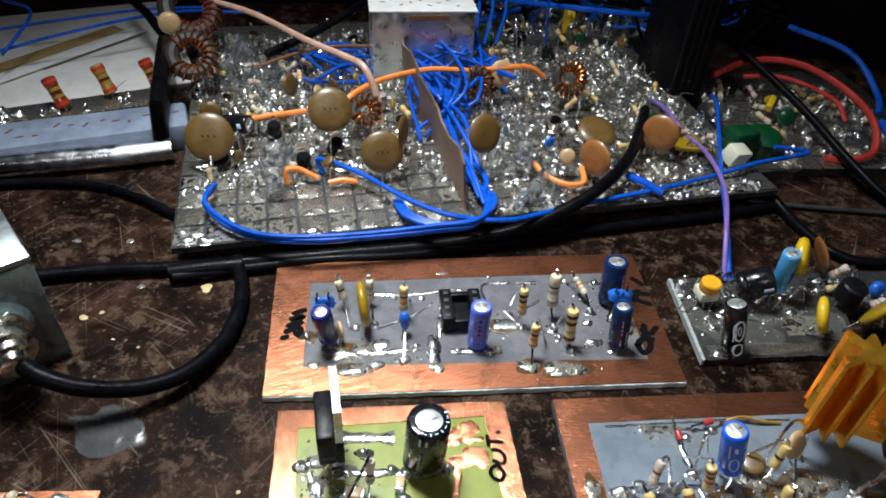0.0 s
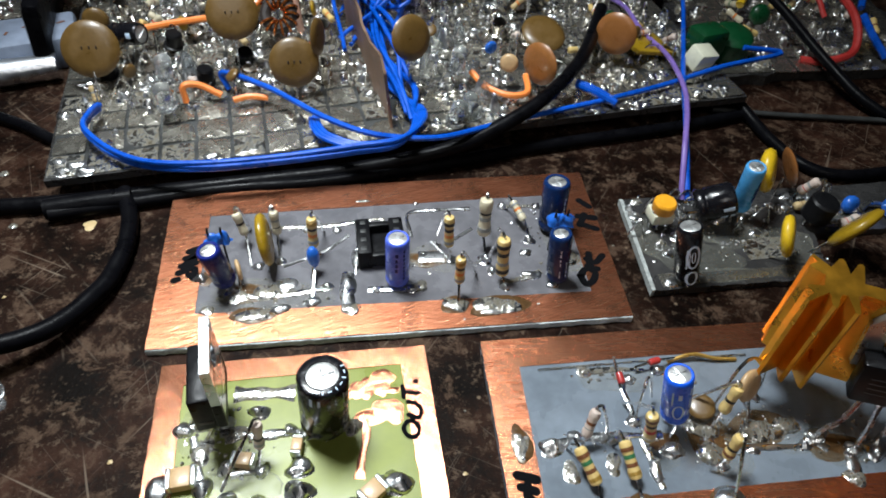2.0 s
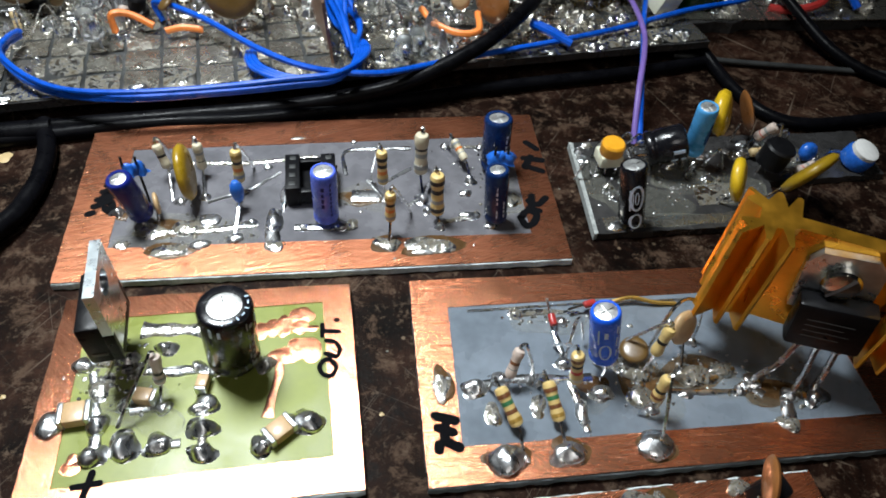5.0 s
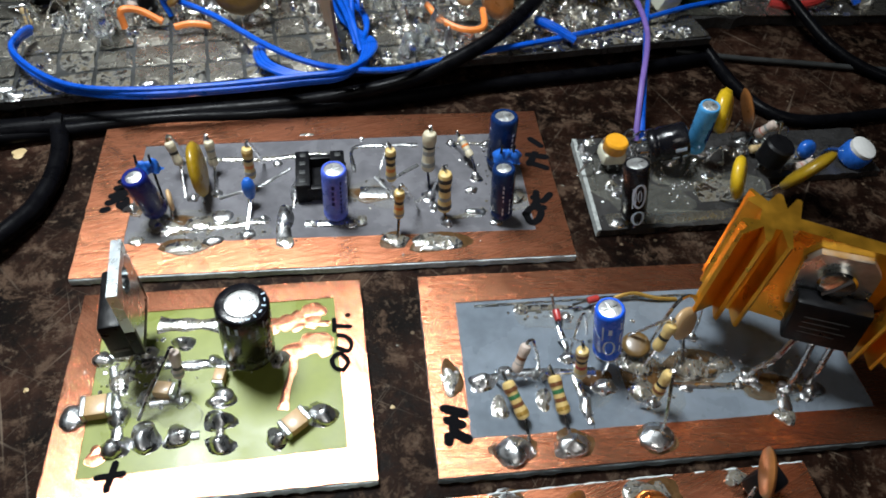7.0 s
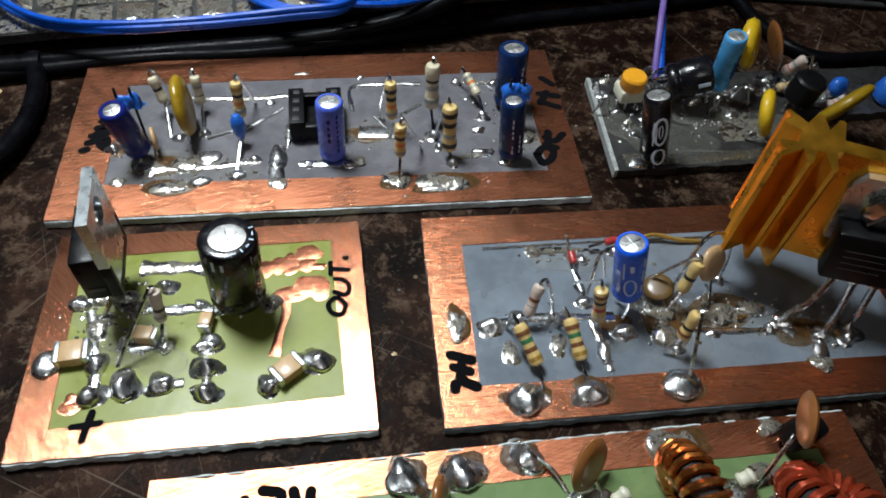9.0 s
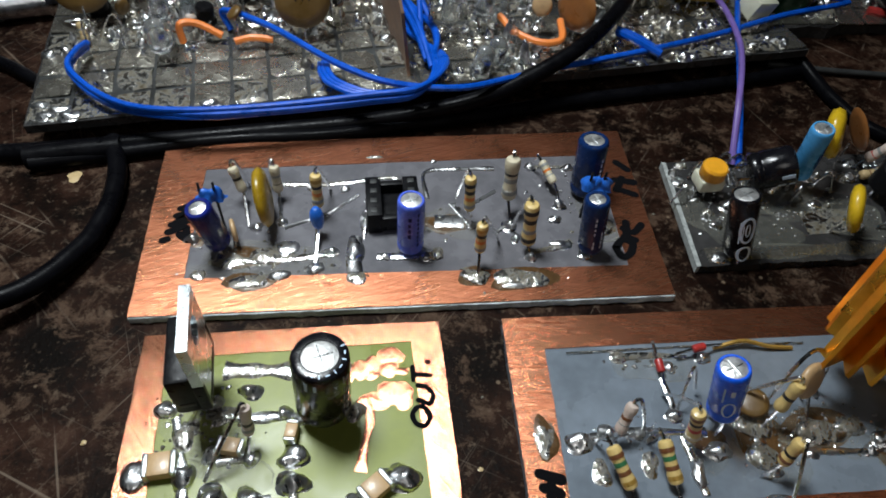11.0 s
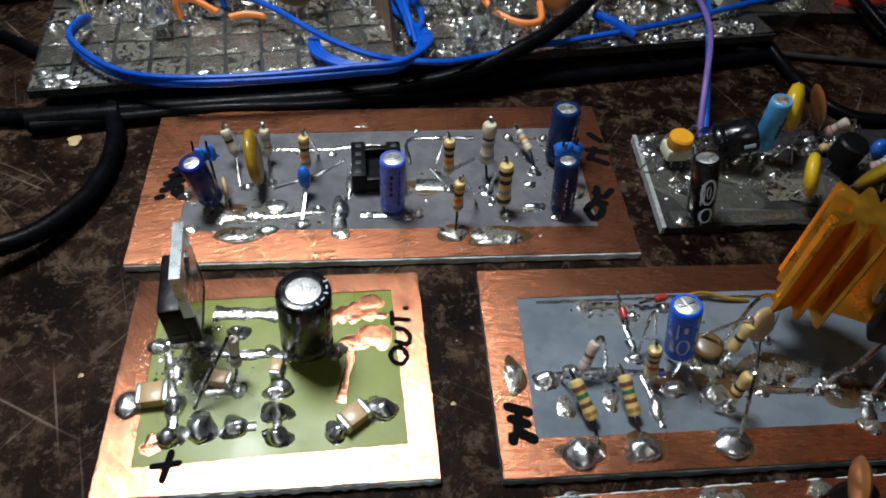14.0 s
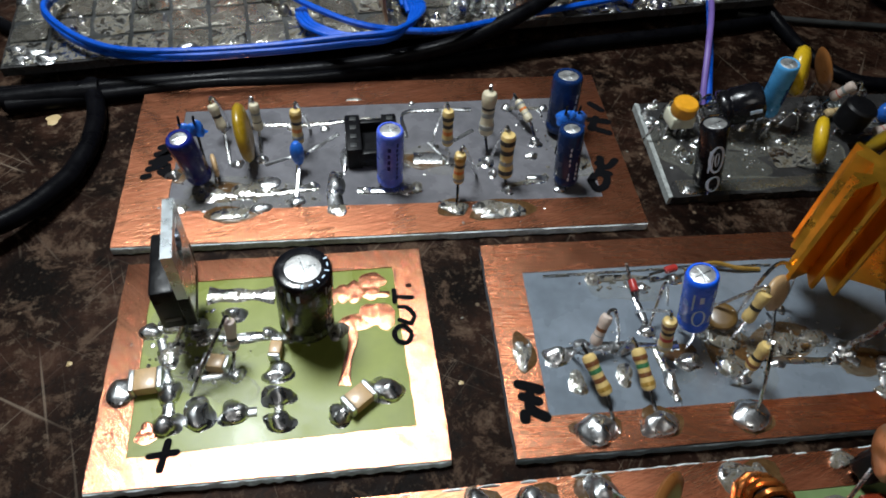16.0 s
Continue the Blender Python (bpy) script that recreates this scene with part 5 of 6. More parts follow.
for k in range(3):
    part("lead", tube([(9.85 + 0.1 * k, -4.36, 0.3), (9.82 + 0.12 * k, -4.34, 0.16)], 0.025, 6), WIRE, tq)
toroid(E, (8.30, -5.05, 0.55), 0.42, 0.17, (0.95, 0.2, 0.25), 20, ENAMEL, "copper-wound toroid coil standing up", 0.05)
toroid(E, (9.95, -5.30, 0.52), 0.45, 0.17, (0.35, 0.6, 0.7), 17, ENAMEL_RED, "red-enamelled toroid coil", 0.055)
resistor(E, (7.4, -4.95, 0.35), (7.55, -4.88, 0.48), 0.10, CREAM, [], "cream bead", (7.3, -5.0, 0.16), None)
resistor(E, (8.98, -4.85, 0.30), (9.15, -4.82, 0.42), 0.11, CREAM, [], "cream bead", (8.9, -4.9, 0.16), None)
part("bare_wire", tube([(6.62, -4.3, 0.25), (6.8, -4.5, 0.28), (6.95, -4.75, 0.17)], 0.026, 6), WIRE, E)
scribble(E, [[(3.2, -4.45), (3.32, -4.62)], [(3.4, -4.36), (3.62, -4.42), (3.55, -4.6)], [(3.75, -4.40), (3.8, -4.62)], [(3.95, -4.42), (3.92, -4.62)]], r=0.06)

# ---- corner of another board at the near left ----
G = board((-4.0, -3.6), [(-5.9, -5.4), (-2.35, -5.45), (-2.44, -1.84), (-5.9, -1.72)], [(-5.3, -4.8), (-2.95, -4.8), (-3.0, -2.35), (-5.3, -2.3)], LAM_GREY, COPPER, "copper-bordered circuit board, its corner showing", 51)
lump(G, -3.05, -2.0, 0.2, 0.12, 0.14, 401)
resistor(G, (-3.95, -2.05, 0.35), (-3.62, -2.02, 0.42), 0.11, PALE, [(0.3, B_BROWN), (0.6, B_RED)], "pale resistor", (-4.1, -2.05, 0.16), (-3.4, -2.0, 0.16))

# ---- large prototype board on its feet, tinned squares sawn in the copper ----
MO, MA, MZ = Vector((-2.46, 3.88, 0)), radians(7.8), 0.70


def on(u, v, z=0.0):
    """A point of the large board: along its front edge, back from it, above its top."""
    return (MO.x + u * math.cos(MA) - v * math.sin(MA), MO.y + u * math.sin(MA) + v * math.cos(MA), MZ + z)


M = thing("prototype_board", (4.5, 10.0, 0), "large tinned prototype board crowded with parts and wires", "circuit board")
slab = edge_line([on(0, 0)[:2], on(15.9, 0)[:2], on(15.9, 13)[:2], on(0, 13)[:2]], 24, 0.02, 61)
part("laminate", prism(slab, MZ - 0.20, MZ - 0.03), LAM_DARK, M)
part("grooved_ground", prism([on(0.05, 0.05)[:2], on(15.85, 0.05)[:2], on(15.85, 12.95)[:2], on(0.05, 12.95)[:2]], MZ - 0.03, MZ - 0.022), DARKGREY, M)
for u, v in ((0.4, 0.9), (15.4, 0.9), (0.4, 12.4), (15.4, 12.4), (8, 6)):
    q = on(u, v)
    part("foot", lathe([(0.28, 0), (0.30, 0.02), (0.26, 0.2), (0.26, MZ - 0.19)], (q[0], q[1], 0), (0, 0, 1), 12), DARKGREY, M)
rm = random.Random(17)
pad_mesh = []
for k in range(6):
    w, vs, fs = 0.325, [], []
    for iy in range(5):
        for ix in range(5):
            edge = ix in (0, 4) or iy in (0, 4)
            vs.append(((ix / 2 - 1) * w + rm.uniform(-0.015, 0.015), (iy / 2 - 1) * w + rm.uniform(-0.015, 0.015), 0.02 if edge else 0.035 + rm.uniform(-0.02, 0.03)))
    fs = [(iy * 5 + ix, iy * 5 + ix + 1, iy * 5 + ix + 6, iy * 5 + ix + 5) for iy in range(4) for ix in range(4)]
    rim = [0, 1, 2, 3, 4, 9, 14, 19, 24, 23, 22, 21, 20, 15, 10, 5]
    vs += [(vs[q][0], vs[q][1], -0.004) for q in rim]
    fs += [(rim[q], 25 + q, 25 + (q + 1) % 16, rim[(q + 1) % 16]) for q in range(16)]
    pad_mesh.append(mesh_of("tinned_pad", (vs, fs), TINNED if k % 3 else SOLDER_DULL, (0, 0, 0), 60))
rest = []
for i in range(22):
    for j in range(18):
        u, v = 0.37 + i * 0.722, 0.37 + j * 0.722
        q = on(u, v, -0.022)
        if (i < 17 and j < 12) or j < 5:
            ob = new("tinned_pad", pad_mesh[rm.randrange(6)])
            ob.parent = M
            ob.matrix_basis = Matrix.Translation((Vector(q) - PLACE[M.name]) * 0.01) @ pose(0, 0, 0, rm.uniform(-4, 4), rm.uniform(-4, 4), math.degrees(MA) + rm.choice((0, 90, 180, 270)) + rm.uniform(-1.5, 1.5))
        else:
            rest.append(box((q[0], q[1], q[2] + 0.014), (0.66, 0.66, 0.028), math.degrees(MA), bevel=0))
tagged(part("tinned_pads_behind", join(*rest), TINNED, M), kind="stuff")

# upright oxidised copper screens
f0, f1 = Vector(on(7.05, 0.35)), Vector(on(6.75, 8.4))
dv = (f1 - f0)
fence = []
for i in range(13):
    t = i / 12
    p = f0 + dv * t + Vector((0.06 * math.sin(i * 1.7), 0, 0))
    hgt = 1.35 + 0.25 * t + 0.05 * math.sin(i * 2.3)
    fence += [(p.x - 0.03, p.y, MZ), (p.x + 0.03, p.y, MZ), (p.x - 0.03 - 0.12, p.y + 0.05, MZ + hgt), (p.x + 0.03 - 0.12, p.y + 0.05, MZ + hgt)]
ff = []
for i in range(12):
    a, b = 4 * i, 4 * i + 4
    ff += [(a, b, b + 2, a + 2), (a + 1, a + 3, b + 3, b + 1), (a + 2, b + 2, b + 3, a + 3), (a, a + 1, b + 1, b)]
ff += [(0, 2, 3, 1), (48, 49, 51, 50)]
part("screen", (fence, ff), SHEET_BROWN, M, "upright oxidised copper screen")

# discs, coils and the other parts that stand out on it
for c, r, n, feet in (((-2.05, 7.25, 1.62), 0.62, (0.05, -0.85, 0.5), ((-2.0, 6.6, 0.75),)), ((1.05, 7.75, 2.15), 0.58, (0.1, -0.85, 0.5), ((1.0, 7.6, 0.75),)), ((2.40, 6.6, 1.55), 0.55, (0.1, -0.9, 0.4), ((2.4, 6.4, 0.75),)), ((5.02, 6.6, 2.1), 0.50, (0.45, -0.8, 0.4), ((4.95, 6.6, 0.75),)), ((8.02, 6.45, 1.45), 0.50, (-0.80, -0.58, 0.1), ((8.05, 6.4, 0.75),)), ((10.2, 7.6, 1.55), 0.52, (-0.62, -0.75, 0.15), ((10.2, 7.6, 0.75),)), ((8.35, 7.6, 1.60), 0.55, (0.1, -0.35, 0.9), ((8.6, 7.9, 0.75),))):
    disc(M, c, r, 0.20, n, BROWN_CER if c[0] > 8 and c[2] < 1.6 else TAN, "tan ceramic disc capacitor with printed value", feet, marks=c[0] < 3)
disc(M, (2.95, 7.0, 1.95), 0.42, 0.13, (0.95, -0.3, 0.1), TAN, "tan ceramic disc capacitor seen edge on", [(2.95, 7.0, 0.75)])
disc(M, (7.35, 6.7, 1.35), 0.22, 0.14, (-0.3, -0.9, 0.3), TAN_LT, "small orange-tan ceramic disc", [(7.35, 6.7, 0.75)])
disc(M, (6.15, 10.9, 1.75), 0.42, 0.18, (0.2, -0.9, 0.2), TAN_LT, "tan ceramic disc capacitor", [(6.15, 10.9, 0.75)])
disc(M, (-0.3, 10.5, 1.5), 0.35, 0.15, (0.9, -0.4, 0.2), TAN, "tan ceramic disc capacitor seen edge on", [(-0.3, 10.5, 0.75)])
disc(M, (-2.25, 8.6, 1.6), 0.30, 0.16, (0.1, -0.9, 0.2), TAN, "tan ceramic disc capacitor", [(-2.25, 8.6, 0.75)])
toroid(M, (1.95, 8.85, 1.55), 0.32, 0.14, (-0.1, -0.75, 0.6), 12, ENAMEL, "copper-wound toroid coil")
toroid(M, (5.38, 10.6, 1.62), 0.34, 0.14, (-0.1, -0.8, 0.55), 11, ENAMEL, "copper-wound toroid coil")
toroid(M, (8.25, 10.6, 1.75), 0.40, 0.16, (-0.1, -0.85, 0.4), 15, ENAMEL, "copper-wound toroid coil")
toroid(M, (-3.30, 11.6, 1.9), 0.55, 0.22, (0.1, -0.7, 0.6), 16, ENAMEL, "copper-wound toroid coil")
toroid(M, (-3.9, 14.6, 2.2), 0.75, 0.28, (0.3, -0.7, 0.6), 18, ENAMEL_RED, "red-enamelled toroid coil")
disc(M, (-4.35, 13.6, 2.1), 0.36, 0.34, (0.1, -0.9, 0.2), TAN_LT, "round beige bead", [(-4.2, 13.8, 0.8)], name="bead")
resistor(M, (-1.95, 6.35, 0.85), (-2.02, 6.5, 1.15), 0.09, BEIGE, [(0.3, B_BROWN), (0.6, B_GREY)], "small beige resistor", (-1.95, 6.3, 0.72), None)
capacitor(M, (-1.9, 8.4, 1.35), (-1.15, 8.1, 1.5), 0.28, BLK_GLOSS, "black electrolytic capacitor lying over", [(-10, 14, 0.7, 0.85, PRINT)], z_board=MZ)

# shielded can with a printed paper lid
can = part("shield_can", box((3.75, 13.1, 1.9), (3.3, 1.7, 2.4), 3, bevel=0.08), TABM, M, "tinned metal screening can with marked paper lid")
part("paper_lid", box((3.75, 13.15, 3.12), (3.4, 1.8, 0.03), 3, bevel=0), PAPER, can)
part("brown_seam", box((3.95, 12.22, 2.95), (1.3, 0.03, 0.14), 3, bevel=0), B_BROWN, can)
for k in range(9):
    part("marker_stroke", box((2.5 + 0.3 * k, 13.0 + 0.25 * math.sin(k * 2.1), 3.14), (0.14, 0.05, 0.012), 30 * k, bevel=0), B_BROWN, can)

# wires
def wires(parent, lines, r, mat, label, name="hook_up_wire"):
    for ln in lines:
        part(name, tube(ln, r, 8), mat, parent, label)


rq = random.Random(12)
BUNDLE = ((-1.77, 5.90, 1.00), (-1.83, 5.43, 1.12), (-1.80, 4.97, 1.08), (-1.26, 4.39, 0.96), (-0.48, 4.02, 0.92), (0.65, 3.83, 0.92), (2.13, 3.92, 0.94), (3.67, 4.11, 0.98), (4.65, 4.30, 1.00))
wires(M, [[(x + rq.uniform(-0.03, 0.03), y + 0.045 * (k % 2) - 0.02 + rq.uniform(-0.035, 0.035), z + 0.07 * (k // 2) - 0.05 + rq.uniform(-0.03, 0.03)) for x, y, z in BUNDLE] + [on(7.6 + 0.06 * k, 0.5, 0.25), on(7.45 - 0.05 * k, 2.0, 0.15), on(7.5, 4.5, 0.3 + 0.1 * k)] for k in range(5)], 0.055, BLUE_W, "blue insulated wire of the bundle")
for k, (u, v) in enumerate(((0.35, 0.18), (0.75, 0.15), (0.2, 0.5), (1.9, 0.1), (0.55, 0.35), (3.2, 0.12), (11.9, 0.15), (13.0, 0.2), (14.1, 0.15), (14.8, 0.3), (12.4, 0.5), (15.4, 0.4))):
    q = on(u, v)
    lump(M, q[0], q[1], 0.22, 0.13, 0.10, k + 620, SOLDER, MZ - 0.01)
wires(M, [[on(3.65, 2.5, 0.05), (0.74, 6.93, 1.15), (1.80, 6.21, 1.18), (3.06, 5.13, 1.08), (4.09, 4.58, 1.00), (5.37, 4.41, 0.98), (6.49, 4.80, 0.92), (7.81, 5.30, 0.86), (9.20, 5.69, 0.86), (11.13, 6.30, 0.88), (12.93, 6.95, 0.95), (14.75, 7.44, 1.00), on(16.5, 1.4, 0.45)]], 0.065, BLUE_W, "long blue insulated wire")
SHORT = ((2.70, 5.62, 0.72), (2.78, 4.94, 0.95), (3.01, 4.53, 0.98), (3.65, 4.20, 0.98), (4.59, 4.30, 1.00))
wires(M, [[(x + 0.07 * k, y + 0.05 * k, z) for x, y, z in SHORT] for k in range(3)], 0.055, BLUE_W, "blue insulated wire")
rw = random.Random(8)
wires(M, [[on(7.5 + rw.uniform(-0.15, 0.2), 0.2 + rw.uniform(0, 0.3), 0.25), on(7.5 + rw.uniform(-0.2, 0.35), 1.4, rw.uniform(0.2, 0.5)), on(7.6 + rw.uniform(-0.35, 0.35), 3.2, rw.uniform(0.2, 0.9)), on(7.7 + rw.uniform(-0.6, 0.6), 5.0, rw.uniform(0.2, 1.0)), on(7.6 + rw.uniform(-0.9, 1.2), 7.2, rw.uniform(0.3, 1.0))] for k in range(9)], 0.06, BLUE_W, "blue insulated wire of the tangle")
wires(M, [[on(rw.uniform(6.2, 9.5), rw.uniform(3.0, 9), 0.2), on(rw.uniform(6.5, 9.2), rw.uniform(4, 9), rw.uniform(0.5, 1.3)), on(rw.uniform(6.2, 9.8), rw.uniform(5, 10), rw.uniform(0.5, 1.4)), on(rw.uniform(6.2, 10), rw.uniform(6, 11), rw.uniform(0.1, 1.0))] for k in range(24)], 0.055, BLUE_W, "blue insulated wire of the tangle")
wires(M, [[on(rw.uniform(2.5, 6.0), rw.uniform(6.5, 9.5), 0.2), on(rw.uniform(3.0, 6.2), rw.uniform(7, 9.5), rw.uniform(0.4, 0.8)), on(rw.uniform(3.5, 6.5), rw.uniform(7, 9.5), 0.15)] for k in range(9)], 0.055, BLUE_W, "blue insulated wire")
wires(M, [[on(8.5 + k * 0.4, 8.5, 0.8), on(9.0 + k * 0.5, 10.5, 1.6), on(9.8 + k * 0.2, 12.0, 2.4 + 0.2 * k), on(9.5 + 0.8 * k, 14.0, 2.6)] for k in range(5)], 0.06, BLUE_W, "blue insulated wire rising at the back")
wires(M, [[(-1.5, 8.70, 1.28), (-0.7, 8.93, 1.32), (0.25, 9.25, 1.30)], [(1.3, 8.8, 1.7), (1.66, 9.2, 1.9), (2.51, 10.12, 1.9), (3.89, 10.76, 1.92), (5.28, 10.76, 1.9), (6.93, 11.08, 1.9), (7.6, 11.2, 1.5)]], 0.085, ORANGE_W, "orange insulated wire")
wires(M, [[on(2.72, 2.05, 0.1), on(2.72, 2.15, 0.45), on(3.05, 2.2, 0.42), on(3.5, 2.05, 0.2)], [on(3.75, 1.8, 0.2), on(4.1, 1.8, 0.25), on(4.5, 1.75, 0.2)], [on(9.25, 1.65, 0.4), on(9.45, 1.15, 0.3), on(9.9, 0.75, 0.25), on(10.35, 0.75, 0.28), on(10.45, 1.2, 0.45)]], 0.075, ORANGE_W, "short orange insulated wire")
wires(M, [[(-4.6, 15.9, 2.5), (-3.26, 14.93, 2.4), (-1.65, 13.73, 2.4), (0.13, 11.73, 2.4), (1.36, 10.54, 2.4), (1.94, 9.86, 2.36), (2.3, 9.5, 1.6), (2.4, 9.4, 0.8)]], 0.10, SALMON_W, "thick salmon insulated wire")
wires(M, [[on(2.0, 7.6, 0.8), on(4.0, 7.9, 1.2), on(6.0, 7.9, 1.2)]], 0.05, B_BROWN, "brown wire")
wires(M, [[on(11.6, 0.75, 0.35), on(11.9, 0.45, 0.30), on(12.35, 0.1, 0.15)], [on(11.65, 0.9, 0.3), on(12.0, 0.6, 0.25), on(12.4, 0.25, 0.1)]], 0.09, BLUE_W, "short blue insulated wire")

# small resistors, glass beads and joints all over the board
COATS = (PALE, BEIGE, YELLOWISH, PINKISH)
BANDS = (B_BLACK, B_BROWN, B_RED, B_ORANGE, B_GREEN, B_GREY)
rs = random.Random(23)
for k in range(56):
    u, v = rs.uniform(0.8, 15.2), rs.uniform(2.0, 11.5)
    if u < 5.2 and v < 2.3 or 6.6 < u < 7.6:
        continue
    a, h = rs.uniform(0, 6.28), rs.uniform(0.12, 0.55)
    p = Vector(on(u, v, h))
    d = Vector((math.cos(a), math.sin(a), rs.uniform(-0.2, 1.1))).normalized() * rs.uniform(0.42, 0.62)
    q = p + d
    resistor(M, p, q, 0.10, COATS[k % 4], [(0.25, rs.choice(BANDS)), (0.5, rs.choice(BANDS)), (0.75, rs.choice(BANDS))], "small colour-banded resistor", (p.x - d.x * 0.3, p.y - d.y * 0.3, MZ), (q.x + d.x * 0.3, q.y + d.y * 0.3, MZ))
for k in range(34):
    u, v = rs.uniform(0.6, 15.3), rs.uniform(2.2, 11.5)
    if 6.6 < u < 7.6:
        continue
    c = on(u, v, rs.uniform(0.25, 0.7))
    disc(M, c, rs.uniform(0.13, 0.22), 0.12, (rs.uniform(-1, 1), rs.uniform(-1, 0), rs.uniform(0, 0.6)), rs.choice((TAN_LT, TAN, BLUE_EP, GREEN_W, MUSTARD, TAN)), "small dipped capacitor", [(c[0], c[1], MZ)], name="dipped_capacitor")
for k in range(26):
    u, v = rs.uniform(0.8, 15.0), rs.uniform(2.4, 11.5)
    b = on(u, v, 0.15)
    can_ = part("metal_can_transistor", lathe([(0.24, 0), (0.24, 0.04), (0.19, 0.06), (0.19, 0.34), (0.16, 0.38), (0.02, 0.385)], b, (rs.uniform(-0.3, 0.3), rs.uniform(-0.4, 0.1), 1), 16), NICKEL if k % 3 else BLK, M, "small metal-can transistor" if k % 3 else "small black transistor")
    part("lead", tube([(b[0], b[1], b[2] + 0.05), (b[0] + 0.05, b[1], MZ)], 0.03, 6), WIRE, can_)
blobs = []
for k in range(1500):
    u, v = rs.uniform(0.15, 15.7), rs.uniform(0.1, 12.0)
    if u < 5.6 and v < 1.9 and rs.random() < 0.88 or (5.2 < u < 7 and v < 2.2 and rs.random() < 0.7):
        continue
    r = rs.uniform(0.05, 0.17)
    q = on(u, v)
    blobs.append(blob(q[0], q[1], MZ - 0.01, r, r * rs.uniform(0.6, 1.1), rs.uniform(0.05, 0.22), k + 500, 0.3, 8))
tagged(part("solder_joints", join(*blobs[::2]), SOLDER, M, "bright lumps of solder", 80), kind="stuff")
tagged(part("dull_solder_joints", join(*blobs[1::2]), TINNED, M, "dull lumps of solder", 80), kind="stuff")
legs = []
for k in range(420):
    u, v = rs.uniform(0.4, 15.5), rs.uniform(1.9, 11.8)
    q, a, s = on(u, v), rs.uniform(0, 6.28), rs.uniform(0.2, 0.6)
    dx, dy = math.cos(a) * s, math.sin(a) * s
    legs.append(tube([(q[0], q[1], MZ), (q[0] + dx * 0.3, q[1] + dy * 0.3, MZ + rs.uniform(0.15, 0.7)), (q[0] + dx, q[1] + dy, MZ + rs.uniform(0.0, 0.4))], 0.022, 5, 4))
tagged(part("lead_tangle", join(*legs), WIRE, M, "bare component leads"), kind="stuff")
for k in range(22):
    b = on(2.75 + rs.uniform(-0.1, 0.1), 2.2 + rs.uniform(0, 1.2), 0) if k < 7 else on(rs.uniform(8.2, 9.6), rs.uniform(0.3, 4.2), 0)
    r = rs.uniform(0.12, 0.2)
    part("glass_bead", blob(b[0], b[1], MZ + 0.01, r, r, rs.uniform(0.3, 0.8), k + 60, 0.2, 10), CLEAR if k % 2 else SOLDER, M, "clear glass bead" if k % 2 else "bright solder lump", 80)

for (x, y), h, lean in (((-0.32, 5.75), 0.62, -0.05), ((-0.30, 6.25), 1.0, 0.05), ((6.15, 6.75), 0.75, 0.1), ((5.95, 5.25), 0.30, 0.2), ((6.3, 5.5), 0.34, -0.2)):
    led = part("clear_led", lathe([(0.02, -0.30), (0.17, -0.30), (0.23, -0.29), (0.23, -0.22), (0.19, -0.21), (0.19, 0.17), (0.165, 0.27), (0.10, 0.34), (0.02, 0.36)], (x, y, MZ + h), (lean, -0.15, 1), 20), CLEAR, M, "clear lamp with a domed end", 60)
    part("die_cup", box((x + 0.04, y, MZ + h - 0.10), (0.10, 0.06, 0.34), 20, bevel=0.01), WIRE, led)
    for s in (-1, 1):
        part("lead", tube([(x + 0.08 * s, y, MZ + h - 0.3), (x + 0.08 * s, y + 0.02, MZ + h * 0.4), (x + 0.12 * s, y, MZ)], 0.028, 6), WIRE, led)

# ---- cables on the bench ----
def cable(name, pts, r, label, mat=RUBBER, category="cable"):
    th = part(name, tube(pts, r, 14, 8), mat)
    return tagged(th, label, category)


cable("coaxial_cable", [(-12.0, 2.9, 0.17), (-8.0, 3.15, 0.17), (-6.1, 3.45, 0.17), (-4.4, 3.72, 0.17), (-2.6, 3.78, 0.17), (-0.2, 4.02, 0.17), (1.6, 4.22, 0.17), (3.2, 4.36, 0.20), (4.6, 4.48, 0.34), (6.0, 4.62, 0.62), (7.4, 5.1, 1.05), (8.4, 5.85, 1.30), (9.2, 6.9, 1.38), (9.9, 8.3, 1.35), (10.4, 9.4, 1.30)], 0.165, "black coaxial cable lying along the prototype board")
cable("black_cable", [(-2.4, 3.42, 0.20), (-1.0, 3.70, 0.16), (1.0, 4.02, 0.15), (3.0, 4.1, 0.15), (5.5, 4.55, 0.15), (8.0, 5.05, 0.15), (11.5, 5.6, 0.15), (13.3, 6.0, 0.15)], 0.145, "thin black cable lying under the board edge")
th = tagged(part("sleeved_splice", tube([(-2.5, 3.55, 0.22), (-1.6, 3.70, 0.22), (-0.9, 3.80, 0.21)], 0.215, 14, 6), RUBBER), "black heat-shrink sleeve over a cable splice", "cable sleeve")
cable("looped_cable", [(-1.08, 4.0, 0.22), (-0.84, 3.2, 0.20), (-0.78, 2.5, 0.19), (-0.84, 1.85, 0.20), (-0.99, 1.28, 0.26), (-1.46, 0.50, 0.36), (-2.15, 0.03, 0.52), (-2.98, -0.18, 0.80), (-3.60, -0.14, 1.05), (-4.05, 0.08, 1.18), (-4.35, 0.45, 1.22)], 0.165, "black coaxial cable curving up to the metal connector")
cable("thin_cable", [(-9.5, 7.0, 0.15), (-7.0, 7.35, 0.15), (-5.2, 7.2, 0.15), (-3.9, 6.6, 0.15), (-3.0, 5.95, 0.15), (-2.2, 5.6, 0.15)], 0.13, "thin black cable running under the board")
